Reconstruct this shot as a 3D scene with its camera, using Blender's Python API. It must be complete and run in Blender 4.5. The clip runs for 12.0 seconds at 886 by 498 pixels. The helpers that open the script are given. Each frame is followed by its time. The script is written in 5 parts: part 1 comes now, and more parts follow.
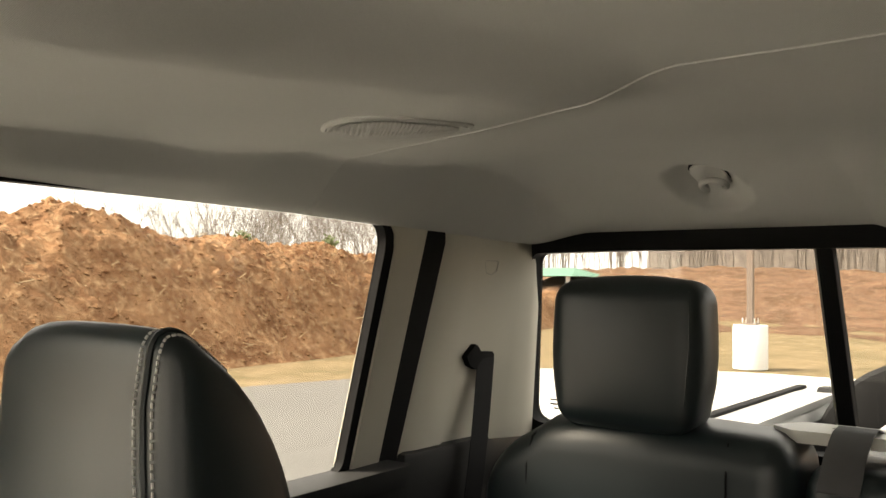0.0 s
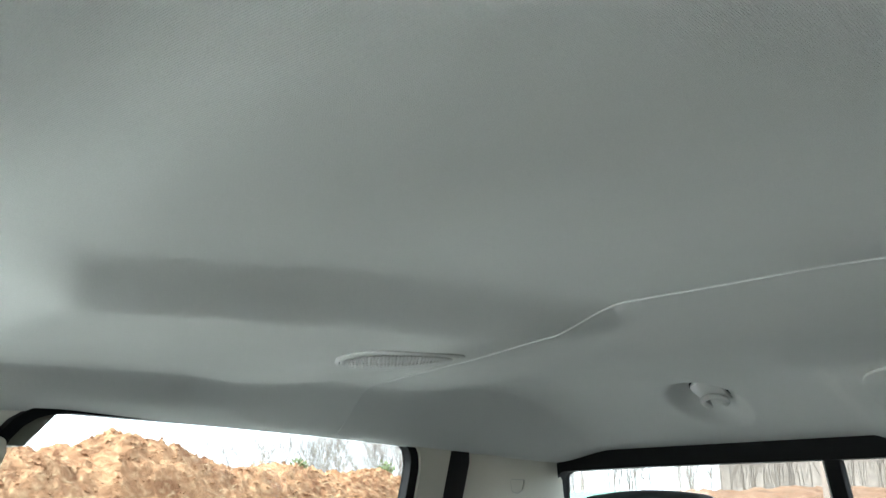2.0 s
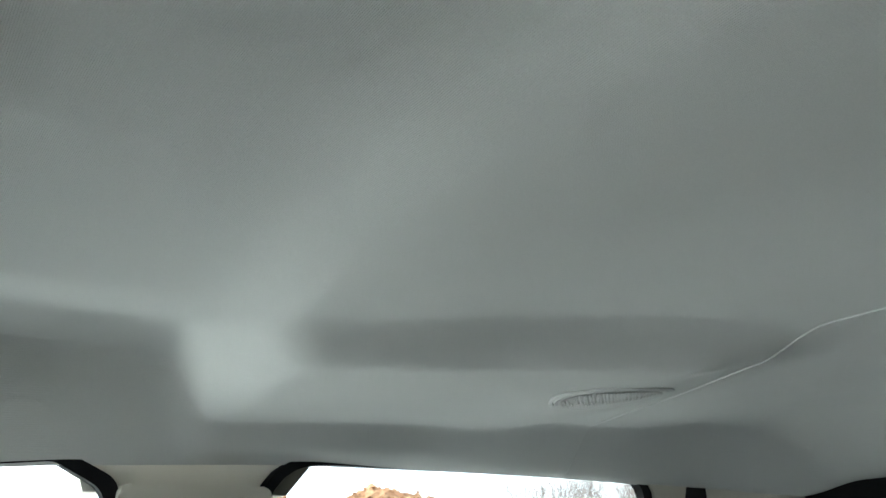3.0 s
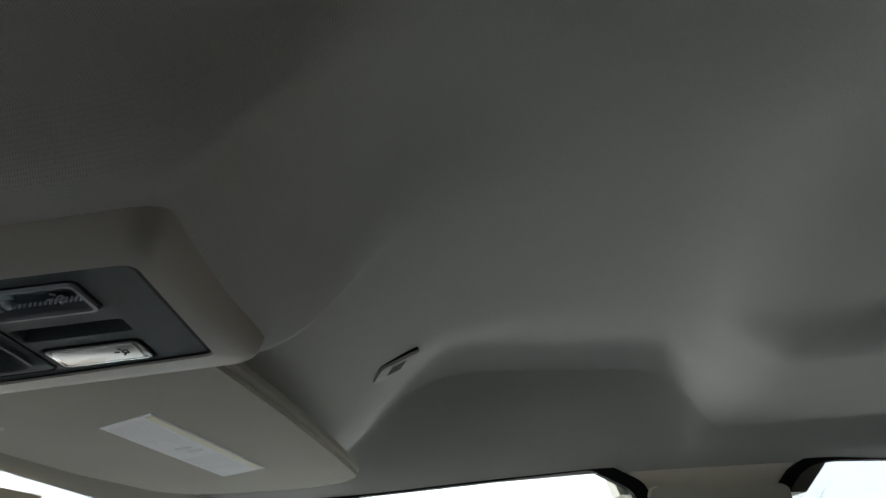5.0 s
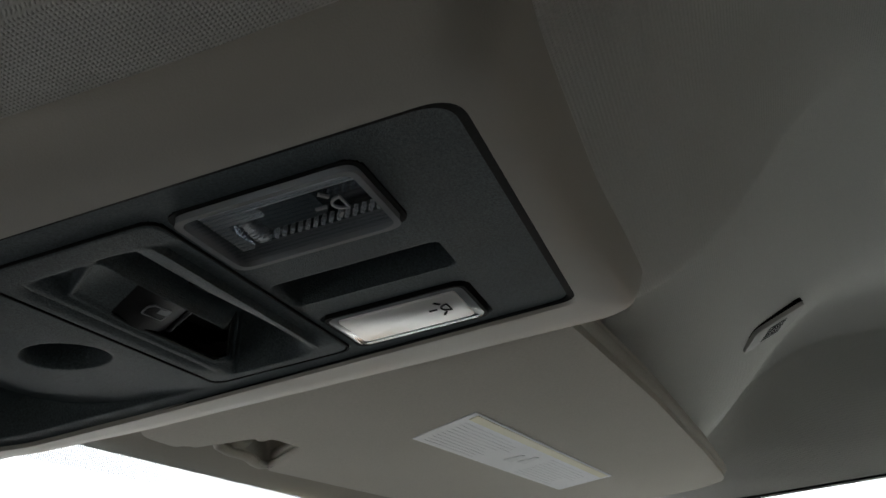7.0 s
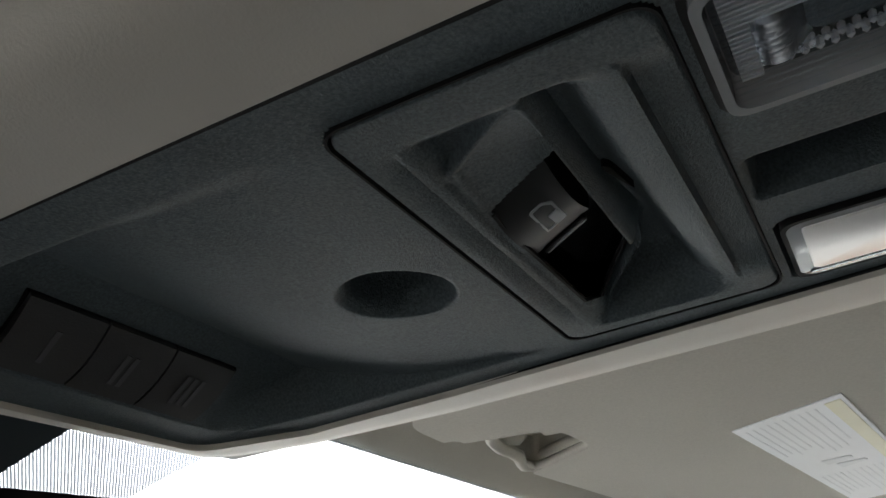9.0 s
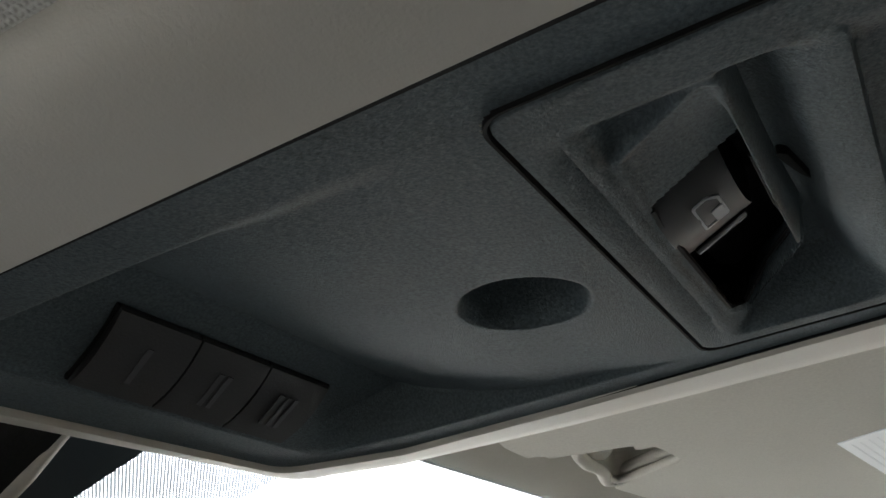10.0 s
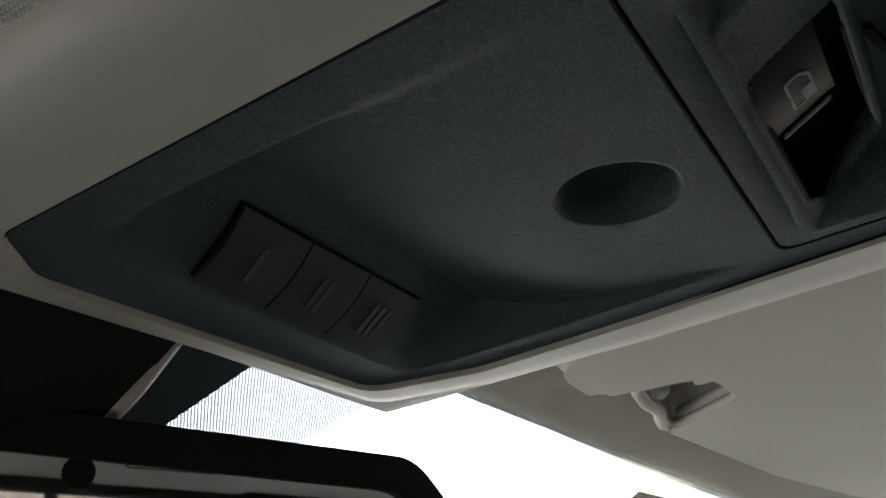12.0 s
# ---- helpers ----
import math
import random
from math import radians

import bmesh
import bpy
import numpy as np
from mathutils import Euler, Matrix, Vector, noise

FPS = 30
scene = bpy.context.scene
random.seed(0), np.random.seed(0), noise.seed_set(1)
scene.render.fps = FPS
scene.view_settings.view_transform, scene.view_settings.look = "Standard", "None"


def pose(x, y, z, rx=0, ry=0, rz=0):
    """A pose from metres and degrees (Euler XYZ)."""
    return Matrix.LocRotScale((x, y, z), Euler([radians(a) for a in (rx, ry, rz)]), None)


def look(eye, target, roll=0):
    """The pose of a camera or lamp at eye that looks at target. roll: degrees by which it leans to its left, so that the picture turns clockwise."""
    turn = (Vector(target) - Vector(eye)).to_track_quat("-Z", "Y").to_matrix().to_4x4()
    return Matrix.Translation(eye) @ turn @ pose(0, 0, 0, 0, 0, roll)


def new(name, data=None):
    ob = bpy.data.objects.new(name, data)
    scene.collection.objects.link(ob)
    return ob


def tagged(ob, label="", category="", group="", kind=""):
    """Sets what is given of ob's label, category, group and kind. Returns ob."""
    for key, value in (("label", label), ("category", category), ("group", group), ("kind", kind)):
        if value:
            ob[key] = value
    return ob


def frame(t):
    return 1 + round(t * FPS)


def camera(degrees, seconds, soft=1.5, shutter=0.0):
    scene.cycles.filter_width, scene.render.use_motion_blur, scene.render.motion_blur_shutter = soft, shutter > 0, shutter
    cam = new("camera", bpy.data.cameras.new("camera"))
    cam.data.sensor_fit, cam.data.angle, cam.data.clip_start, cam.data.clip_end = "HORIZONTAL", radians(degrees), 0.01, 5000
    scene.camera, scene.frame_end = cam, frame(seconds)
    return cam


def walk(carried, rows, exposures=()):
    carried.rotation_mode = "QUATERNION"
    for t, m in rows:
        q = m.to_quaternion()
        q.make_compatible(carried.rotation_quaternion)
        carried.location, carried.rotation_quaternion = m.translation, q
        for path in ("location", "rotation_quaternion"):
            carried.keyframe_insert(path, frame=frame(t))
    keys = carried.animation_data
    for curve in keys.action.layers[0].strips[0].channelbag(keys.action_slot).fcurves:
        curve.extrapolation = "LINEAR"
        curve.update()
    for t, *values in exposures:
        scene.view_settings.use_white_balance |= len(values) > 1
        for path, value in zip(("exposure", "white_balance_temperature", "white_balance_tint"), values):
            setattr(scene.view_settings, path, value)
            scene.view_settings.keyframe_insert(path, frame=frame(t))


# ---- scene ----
cam = camera(53.2, 12.0, soft=1.5)
PATH = [
    (0, (-0.08, -0.32, 1.685), (1.11, -1.926, 1.759), 0.8),
    (0.5, (-0.115, -0.309, 1.691), (1.04, -1.917, 1.971), 0.8),
    (1, (-0.142, -0.291, 1.7), (0.993, -1.874, 2.155), 0.5),
    (1.5, (-0.174, -0.281, 1.69), (0.954, -1.836, 2.245), 0.2),
    (2, (-0.203, -0.255, 1.672), (1.039, -1.718, 2.236), -0.2),
    (2.3, (-0.226, -0.249, 1.667), (1.142, -1.595, 2.231), 0.0),
    (2.5, (-0.238, -0.245, 1.665), (1.208, -1.498, 2.246), -0.1),
    (2.7, (-0.246, -0.239, 1.663), (1.245, -1.421, 2.281), -0.7),
    (4.3, (-0.361, -0.258, 1.622), (1.468, -0.58, 2.367), -1.0),
    (4.5, (-0.368, -0.256, 1.618), (1.475, -0.474, 2.362), -0.8),
    (5, (-0.377, -0.24, 1.612), (1.475, -0.254, 2.366), -1.1),
    (5.5, (-0.364, -0.226, 1.612), (1.484, -0.088, 2.366), -1.1),
    (6, (-0.32, -0.2, 1.621), (1.507, 0.098, 2.376), -1.2),
    (6.5, (-0.254, -0.189, 1.63), (1.541, 0.251, 2.394), -1.8),
    (6.7, (-0.232, -0.181, 1.635), (1.548, 0.307, 2.404), -2.1),
    (8.3, (-0.158, -0.098, 1.651), (1.501, 0.68, 2.452), -0.4),
    (8.5, (-0.155, -0.091, 1.65), (1.496, 0.707, 2.449), -0.4),
    (9, (-0.147, -0.068, 1.652), (1.474, 0.774, 2.466), -0.4),
    (9.5, (-0.142, -0.043, 1.657), (1.455, 0.839, 2.476), -0.3),
    (10, (-0.14, -0.043, 1.66), (1.442, 0.861, 2.485), -0.4),
    (10.5, (-0.137, -0.049, 1.657), (1.439, 0.862, 2.486), -0.6),
    (11, (-0.141, -0.045, 1.655), (1.43, 0.874, 2.485), -0.8),
    (11.5, (-0.143, -0.044, 1.653), (1.427, 0.875, 2.484), -1.0),
    (12, (-0.151, -0.031, 1.636), (1.406, 0.919, 2.456), -0.8),
]
walk(cam, [(t, look(e, g, r)) for t, e, g, r in PATH], exposures=[
    (0, 2.30, 8100, 13), (0.4, 2.52, 7600, 11), (0.9, 2.95, 6800, 7), (1.4, 3.1, 6100, 2), (2.7, 3.1, 5700, 1), (3.6, 2.6, 5800, 3),
    (4.3, 2.4, 6000, 5), (5.0, 1.45, 6000, 7), (5.5, 1.1, 6100, 8), (6.7, 1.27, 6200, 9), (8.3, 2.45, 6200, 10), (9.5, 2.4, 6200, 10), (10.0, 2.65, 6200, 9), (10.5, 2.85, 6200, 9), (11.0, 2.9, 6300, 8), (11.5, 2.85, 6300, 8), (12, 2.3, 6200, 9)])

# ---- sky, sun, exposure ----
world = bpy.data.worlds.new("overcast")
scene.world = world
world.use_nodes = True
wn, wl = world.node_tree.nodes, world.node_tree.links
sky = wn.new("ShaderNodeTexSky")
sky.sky_type, sky.sun_disc = "NISHITA", False
sky.sun_elevation, sky.sun_rotation = radians(46), radians(52)
sky.dust_density = 4.0
cloud = wn.new("ShaderNodeMix")
cloud.data_type = "RGBA"
cloud.inputs["Factor"].default_value = 0.80
cloud.inputs["B"].default_value = (6.2, 6.4, 6.6, 1)
wl.new(sky.outputs["Color"], cloud.inputs["A"])
wl.new(cloud.outputs["Result"], wn["Background"].inputs["Color"])
wn["Background"].inputs["Strength"].default_value = 0.15
sun = new("sun", bpy.data.lights.new("sun", "SUN"))
sun.data.energy, sun.data.angle, sun.data.color = 4.6, radians(22), (1.0, 0.96, 0.90)
sun.matrix_basis = look((6.3, 4.9, 8.3), (0, 0, 0))


# ---- small tools ----
BASE = {}


def lerp_table(table, v):
    """Piecewise smooth value from a sorted list of (key, value)."""
    if v <= table[0][0]:
        return table[0][1]
    for (a, p), (b, q) in zip(table, table[1:]):
        if v <= b:
            f = (v - a) / (b - a)
            return p + (q - p) * f
    return table[-1][1]


def ease(a, b, v):
    f = min(1.0, max(0.0, (v - a) / (b - a)))
    return f * f * (3 - 2 * f)


def finish(ob, mat, smooth=True, angle=38):
    me = ob.data
    if mat:
        me.materials.append(mat)
    if smooth:
        me.shade_smooth()
        me.set_sharp_from_angle(angle=radians(angle))


def thing(name, base, label, category, group="", kind=""):
    ob = new(name)
    ob.empty_display_size = 0.02
    ob.location = base
    BASE[ob.name] = Vector(base)
    return tagged(ob, label, category, group, kind)


def part(name, bm, mat, parent, label="", smooth=True, angle=38):
    me = bpy.data.meshes.new(name)
    top = parent
    while top.parent:
        top = top.parent
    bm.transform(Matrix.Translation(-BASE[top.name]))
    bmesh.ops.recalc_face_normals(bm, faces=bm.faces)
    bm.to_mesh(me)
    bm.free()
    ob = new(name, me)
    ob.parent = parent
    finish(ob, mat, smooth, angle)
    if label:
        tagged(ob, label)
    return ob


def solid(name, bm, mat, label="", category="", group="", kind="", smooth=True, angle=38, recalc=True):
    """A thing or a piece of the setting that is one mesh."""
    me = bpy.data.meshes.new(name)
    if recalc:
        bmesh.ops.recalc_face_normals(bm, faces=bm.faces)
    bm.to_mesh(me)
    bm.free()
    ob = new(name, me)
    finish(ob, mat, smooth, angle)
    BASE[ob.name] = Vector((0, 0, 0))
    return tagged(ob, label, category, group, kind)


def rounded(points, radius, steps=5):
    """Outline with rounded corners. radius: one number or one for each corner."""
    n, out = len(points), []
    for i in range(n):
        r = radius[i] if isinstance(radius, (list, tuple)) else radius
        p = Vector(points[i])
        a, b = Vector(points[i - 1]) - p, Vector(points[(i + 1) % n]) - p
        if r <= 0:
            out.append((p.x, p.y))
            continue
        la, lb = a.length, b.length
        a.normalize(), b.normalize()
        half = math.acos(max(-1, min(1, a.dot(b)))) / 2
        d = min(r / math.tan(half), la * 0.48, lb * 0.48)
        p1, p2 = p + a * d, p + b * d
        for k in range(steps + 1):
            f = k / steps
            q = (1 - f) ** 2 * p1 + 2 * f * (1 - f) * p + f * f * p2
            out.append((q.x, q.y))
    return out


def rect(x0, x1, y0, y1, r=0.0, steps=5):
    return rounded([(x0, y0), (x1, y0), (x1, y1), (x0, y1)], r, steps) if r else [(x0, y0), (x1, y0), (x1, y1), (x0, y1)]


def prism(outline, place, h0, h1, bevel=0.0, segments=2, bm=None):
    """Outline in two coordinates, swept from h0 to h1; place(a, b, h) gives the point."""
    bm = bm or bmesh.new()
    lo = [bm.verts.new(place(a, b, h0)) for a, b in outline]
    hi = [bm.verts.new(place(a, b, h1)) for a, b in outline]
    n = len(outline)
    f0, f1 = bm.faces.new(lo[::-1]), bm.faces.new(hi)
    for i in range(n):
        bm.faces.new((lo[i], lo[(i + 1) % n], hi[(i + 1) % n], hi[i]))
    if bevel:
        edges = [e for e in bm.edges if e in set(f0.edges) | set(f1.edges)]
        bmesh.ops.bevel(bm, geom=edges, offset=bevel, segments=segments, profile=0.6, affect="EDGES", clamp_overlap=True)
    return bm


def ring(outer, inner, place, h0, h1, bm=None):
    """A frame between two outlines with the same number of points."""
    bm = bm or bmesh.new()
    rows = [[bm.verts.new(place(a, b, h)) for a, b in o] for o, h in ((outer, h0), (outer, h1), (inner, h1), (inner, h0))]
    n = len(outer)
    for k in range(4):
        p, q = rows[k], rows[(k + 1) % 4]
        for i in range(n):
            bm.faces.new((p[i], p[(i + 1) % n], q[(i + 1) % n], q[i]))
    return bm


def box(x0, x1, y0, y1, z0, z1, bevel=0.0, segments=2, bm=None):
    return prism([(x0, y0), (x1, y0), (x1, y1), (x0, y1)], lambda a, b, h: (a, b, h), z0, z1, bevel, segments, bm)


def soft_box(x0, x1, y0, y1, z0, z1, bevel, segments=4, cuts=0, puff=0.0):
    """A padded block: all edges round, faces swollen a little."""
    bm = bmesh.new()
    bmesh.ops.create_cube(bm, size=1)
    c = Vector(((x0 + x1) / 2, (y0 + y1) / 2, (z0 + z1) / 2))
    s = Vector((x1 - x0, y1 - y0, z1 - z0))
    for v in bm.verts:
        v.co = Vector((v.co.x * s.x, v.co.y * s.y, v.co.z * s.z)) + c
    bmesh.ops.bevel(bm, geom=bm.edges[:], offset=bevel, segments=segments, profile=0.55, affect="EDGES")
    if cuts:
        bmesh.ops.subdivide_edges(bm, edges=[e for e in bm.edges if e.calc_length() > bevel], cuts=cuts, use_grid_fill=True)
        for v in bm.verts:
            d = [(v.co[i] - c[i]) / (s[i] / 2) for i in range(3)]
            for i in range(3):
                j, k = (i + 1) % 3, (i + 2) % 3
                v.co[i] += puff * d[i] * max(0, 1 - d[j] ** 2) * max(0, 1 - d[k] ** 2)
    return bm


def grid(nu, nv, place, bm=None):
    """A sheet of nu by nv cells; place(u, v) with both from 0 to 1."""
    bm = bm or bmesh.new()
    rows = [[bm.verts.new(place(i / nu, j / nv)) for i in range(nu + 1)] for j in range(nv + 1)]
    for j in range(nv):
        for i in range(nu):
            bm.faces.new((rows[j][i], rows[j][i + 1], rows[j + 1][i + 1], rows[j + 1][i]))
    return bm


def tube(points, radius, sides=8, bm=None, caps=True):
    """A round rod along points; radius: one number or one for each point."""
    bm = bm or bmesh.new()
    pts = [Vector(p) for p in points]
    last, rings = None, []
    for i, p in enumerate(pts):
        t = (pts[min(i + 1, len(pts) - 1)] - pts[max(i - 1, 0)]).normalized()
        if last is None:
            last = t.orthogonal().normalized()
        u = (last - t * last.dot(t)).normalized()
        last, w = u, t.cross(u)
        r = radius[i] if isinstance(radius, (list, tuple)) else radius
        rings.append([bm.verts.new(p + (u * math.cos(2 * math.pi * k / sides) + w * math.sin(2 * math.pi * k / sides)) * r) for k in range(sides)])
    for a, b in zip(rings, rings[1:]):
        for k in range(sides):
            bm.faces.new((a[k], a[(k + 1) % sides], b[(k + 1) % sides], b[k]))
    if caps:
        bm.faces.new(rings[0][::-1]), bm.faces.new(rings[-1])
    return bm


def strip(points, across, thick, bm=None):
    """A flat band along points, across: half-width vectors, thick: offset vector."""
    bm = bm or bmesh.new()
    rows = []
    for p, a in zip(points, across):
        p, a, t = Vector(p), Vector(a), Vector(thick)
        rows.append([bm.verts.new(q) for q in (p - a, p + a, p + a + t, p - a + t)])
    for r, s in zip(rows, rows[1:]):
        for k in range(4):
            bm.faces.new((r[k], r[(k + 1) % 4], s[(k + 1) % 4], s[k]))
    bm.faces.new(rows[0][::-1]), bm.faces.new(rows[-1])
    return bm


# ---- materials ----
def material(name, color, rough=0.6, metal=0.0, vary=0.12, scale=8.0, grain=0.0, grain_scale=900.0, bump=0.0, bump_scale=900.0, spec=0.5, coarse=0.0, tint=None):
    """A surface with large soft variation, fine grain and fine relief, all in metres."""
    m = bpy.data.materials.new(name)
    m.use_nodes = True
    n, l = m.node_tree.nodes, m.node_tree.links
    b = n["Principled BSDF"]
    b.inputs["Roughness"].default_value, b.inputs["Metallic"].default_value = rough, metal
    b.inputs["Specular IOR Level"].default_value = spec
    geo = n.new("ShaderNodeNewGeometry")
    big = n.new("ShaderNodeTexNoise")
    big.inputs["Scale"].default_value, big.inputs["Detail"].default_value = scale, 4
    fine = n.new("ShaderNodeTexNoise")
    fine.inputs["Scale"].default_value, fine.inputs["Detail"].default_value = grain_scale, 2
    for t in (big, fine):
        l.new(geo.outputs["Position"], t.inputs["Vector"])
    mix = n.new("ShaderNodeMix")
    mix.data_type = "RGBA"
    dark = [c * (1 - vary) for c in color]
    light = [min(1, c * (1 + vary)) for c in (tint or color)]
    mix.inputs["A"].default_value, mix.inputs["B"].default_value = (*dark, 1), (*light, 1)
    l.new(big.outputs["Fac"], mix.inputs["Factor"])
    out = mix.outputs["Result"]
    if grain:
        g = n.new("ShaderNodeMix")
        g.data_type, g.blend_type = "RGBA", "MULTIPLY"
        g.inputs["Factor"].default_value = 1
        ramp = n.new("ShaderNodeMapRange")
        ramp.inputs["From Min"].default_value, ramp.inputs["From Max"].default_value = 0.3, 0.7
        ramp.inputs["To Min"].default_value, ramp.inputs["To Max"].default_value = 1 - grain, 1 + grain
        l.new(fine.outputs["Fac"], ramp.inputs["Value"])
        l.new(out, g.inputs["A"])
        l.new(ramp.outputs["Result"], g.inputs["B"])
        out = g.outputs["Result"]
    l.new(out, b.inputs["Base Color"])
    if bump:
        tex = n.new("ShaderNodeTexNoise")
        tex.inputs["Scale"].default_value, tex.inputs["Detail"].default_value = bump_scale, 3
        l.new(geo.outputs["Position"], tex.inputs["Vector"])
        bp = n.new("ShaderNodeBump")
        bp.inputs["Strength"].default_value, bp.inputs["Distance"].default_value = bump, 1.0 / bump_scale
        l.new(tex.outputs["Fac"], bp.inputs["Height"])
        l.new(bp.outputs["Normal"], b.inputs["Normal"])
    return m


def knit(name, color):
    """Knitted headliner cloth: rows of tiny loops."""
    m = material(name, color, rough=0.95, vary=0.05, scale=6, grain=0.05, grain_scale=1400, spec=0.15)
    n, l = m.node_tree.nodes, m.node_tree.links
    geo = n.new("ShaderNodeNewGeometry")
    w1, w2 = n.new("ShaderNodeTexWave"), n.new("ShaderNodeTexWave")
    for w, axis in ((w1, "X"), (w2, "Y")):
        w.bands_direction = axis
        w.inputs["Scale"].default_value, w.inputs["Distortion"].default_value = 330, 1.6
        w.inputs["Detail"].default_value, w.inputs["Detail Scale"].default_value = 1, 3
        l.new(geo.outputs["Position"], w.inputs["Vector"])
    mul = n.new("ShaderNodeMath")
    mul.operation = "MULTIPLY"
    l.new(w1.outputs["Fac"], mul.inputs[0])
    l.new(w2.outputs["Fac"], mul.inputs[1])
    bp = n.new("ShaderNodeBump")
    bp.inputs["Strength"].default_value, bp.inputs["Distance"].default_value = 0.7, 0.0004
    l.new(mul.outputs["Value"], bp.inputs["Height"])
    l.new(bp.outputs["Normal"], n["Principled BSDF"].inputs["Normal"])
    return m


def pane(name, tint=(0.96, 0.98, 0.97), rough=0.0):
    """Thin window glass: clear, with a slight gloss."""
    m = bpy.data.materials.new(name)
    m.use_nodes = True
    n, l = m.node_tree.nodes, m.node_tree.links
    n.remove(n["Principled BSDF"])
    clear, gloss, mix = n.new("ShaderNodeBsdfTransparent"), n.new("ShaderNodeBsdfGlossy"), n.new("ShaderNodeMixShader")
    clear.inputs["Color"].default_value = (*tint, 1)
    gloss.inputs["Roughness"].default_value = rough
    mix.inputs["Fac"].default_value = 0.05
    l.new(clear.outputs["BSDF"], mix.inputs[1])
    l.new(gloss.outputs["BSDF"], mix.inputs[2])
    l.new(mix.outputs["Shader"], n["Material Output"].inputs["Surface"])
    return m


def lens_plastic(name, color, rough, transmission):
    m = bpy.data.materials.new(name)
    m.use_nodes = True
    b = m.node_tree.nodes["Principled BSDF"]
    b.inputs["Base Color"].default_value = (*color, 1)
    b.inputs["Roughness"].default_value, b.inputs["Transmission Weight"].default_value = rough, transmission
    b.inputs["IOR"].default_value = 1.5
    return m


def earth(name, a, b, c, scale, bump):
    """Loose soil: three colours at two scales, lumps and crumbs."""
    m = bpy.data.materials.new(name)
    m.use_nodes = True
    n, l = m.node_tree.nodes, m.node_tree.links
    p = n["Principled BSDF"]
    p.inputs["Roughness"].default_value, p.inputs["Specular IOR Level"].default_value = 0.95, 0.1
    geo = n.new("ShaderNodeNewGeometry")
    t1, t2 = n.new("ShaderNodeTexNoise"), n.new("ShaderNodeTexNoise")
    for t, s in ((t1, scale), (t2, scale * 5)):
        t.inputs["Scale"].default_value, t.inputs["Detail"].default_value, t.inputs["Roughness"].default_value = s, 8, 0.65
        l.new(geo.outputs["Position"], t.inputs["Vector"])
    r1, r2 = n.new("ShaderNodeValToRGB"), n.new("ShaderNodeValToRGB")
    r1.color_ramp.elements[0].position, r1.color_ramp.elements[1].position = 0.35, 0.65
    r1.color_ramp.elements[0].color, r1.color_ramp.elements[1].color = (*a, 1), (*b, 1)
    t2.inputs["Detail"].default_value = 4
    r2.color_ramp.elements[0].position, r2.color_ramp.elements[1].position = 0.48, 0.80
    r2.color_ramp.elements[0].color, r2.color_ramp.elements[1].color = (0, 0, 0, 1), (1, 1, 1, 1)
    mix = n.new("ShaderNodeMix")
    mix.data_type = "RGBA"
    mix.inputs["B"].default_value = (*c, 1)
    l.new(t1.outputs["Fac"], r1.inputs["Fac"])
    l.new(t2.outputs["Fac"], r2.inputs["Fac"])
    l.new(r2.outputs["Color"], mix.inputs["Factor"])
    l.new(r1.outputs["Color"], mix.inputs["A"])
    l.new(mix.outputs["Result"], p.inputs["Base Color"])
    bp = n.new("ShaderNodeBump")
    bp.inputs["Strength"].default_value, bp.inputs["Distance"].default_value = bump, 0.10
    l.new(t2.outputs["Fac"], bp.inputs["Height"])
    l.new(bp.outputs["Normal"], p.inputs["Normal"])
    return m


def dotted(name, color, spacing, fill, body=0.94):
    """Ceramic dot print on glass: opaque dots with clear glass between."""
    m = bpy.data.materials.new(name)
    m.use_nodes = True
    n, l = m.node_tree.nodes, m.node_tree.links
    p = n["Principled BSDF"]
    p.inputs["Base Color"].default_value, p.inputs["Roughness"].default_value = (*color, 1), 0.5
    geo, vec = n.new("ShaderNodeNewGeometry"), n.new("ShaderNodeVectorMath")
    vec.operation = "SCALE"
    vec.inputs["Scale"].default_value = 2 * math.pi / spacing
    l.new(geo.outputs["Position"], vec.inputs[0])
    sep = n.new("ShaderNodeSeparateXYZ")
    l.new(vec.outputs["Vector"], sep.inputs["Vector"])
    s1, s2, mul, cut = (n.new("ShaderNodeMath") for _ in range(4))
    s1.operation = s2.operation = "SINE"
    mul.operation, cut.operation = "MULTIPLY", "GREATER_THAN"
    l.new(sep.outputs["X"], s1.inputs[0])
    l.new(sep.outputs["Y"], s2.inputs[0])
    l.new(s1.outputs["Value"], mul.inputs[0])
    l.new(s2.outputs["Value"], mul.inputs[1])
    l.new(mul.outputs["Value"], cut.inputs[0])
    cut.inputs[1].default_value = fill
    clear, mix = n.new("ShaderNodeBsdfTransparent"), n.new("ShaderNodeMixShader")
    thin = n.new("ShaderNodeMath")
    thin.operation = "MULTIPLY"
    thin.inputs[1].default_value = body
    l.new(cut.outputs["Value"], thin.inputs[0])
    l.new(thin.outputs["Value"], mix.inputs["Fac"])
    l.new(clear.outputs["BSDF"], mix.inputs[1])
    l.new(p.outputs["BSDF"], mix.inputs[2])
    l.new(mix.outputs["Shader"], n["Material Output"].inputs["Surface"])
    return m


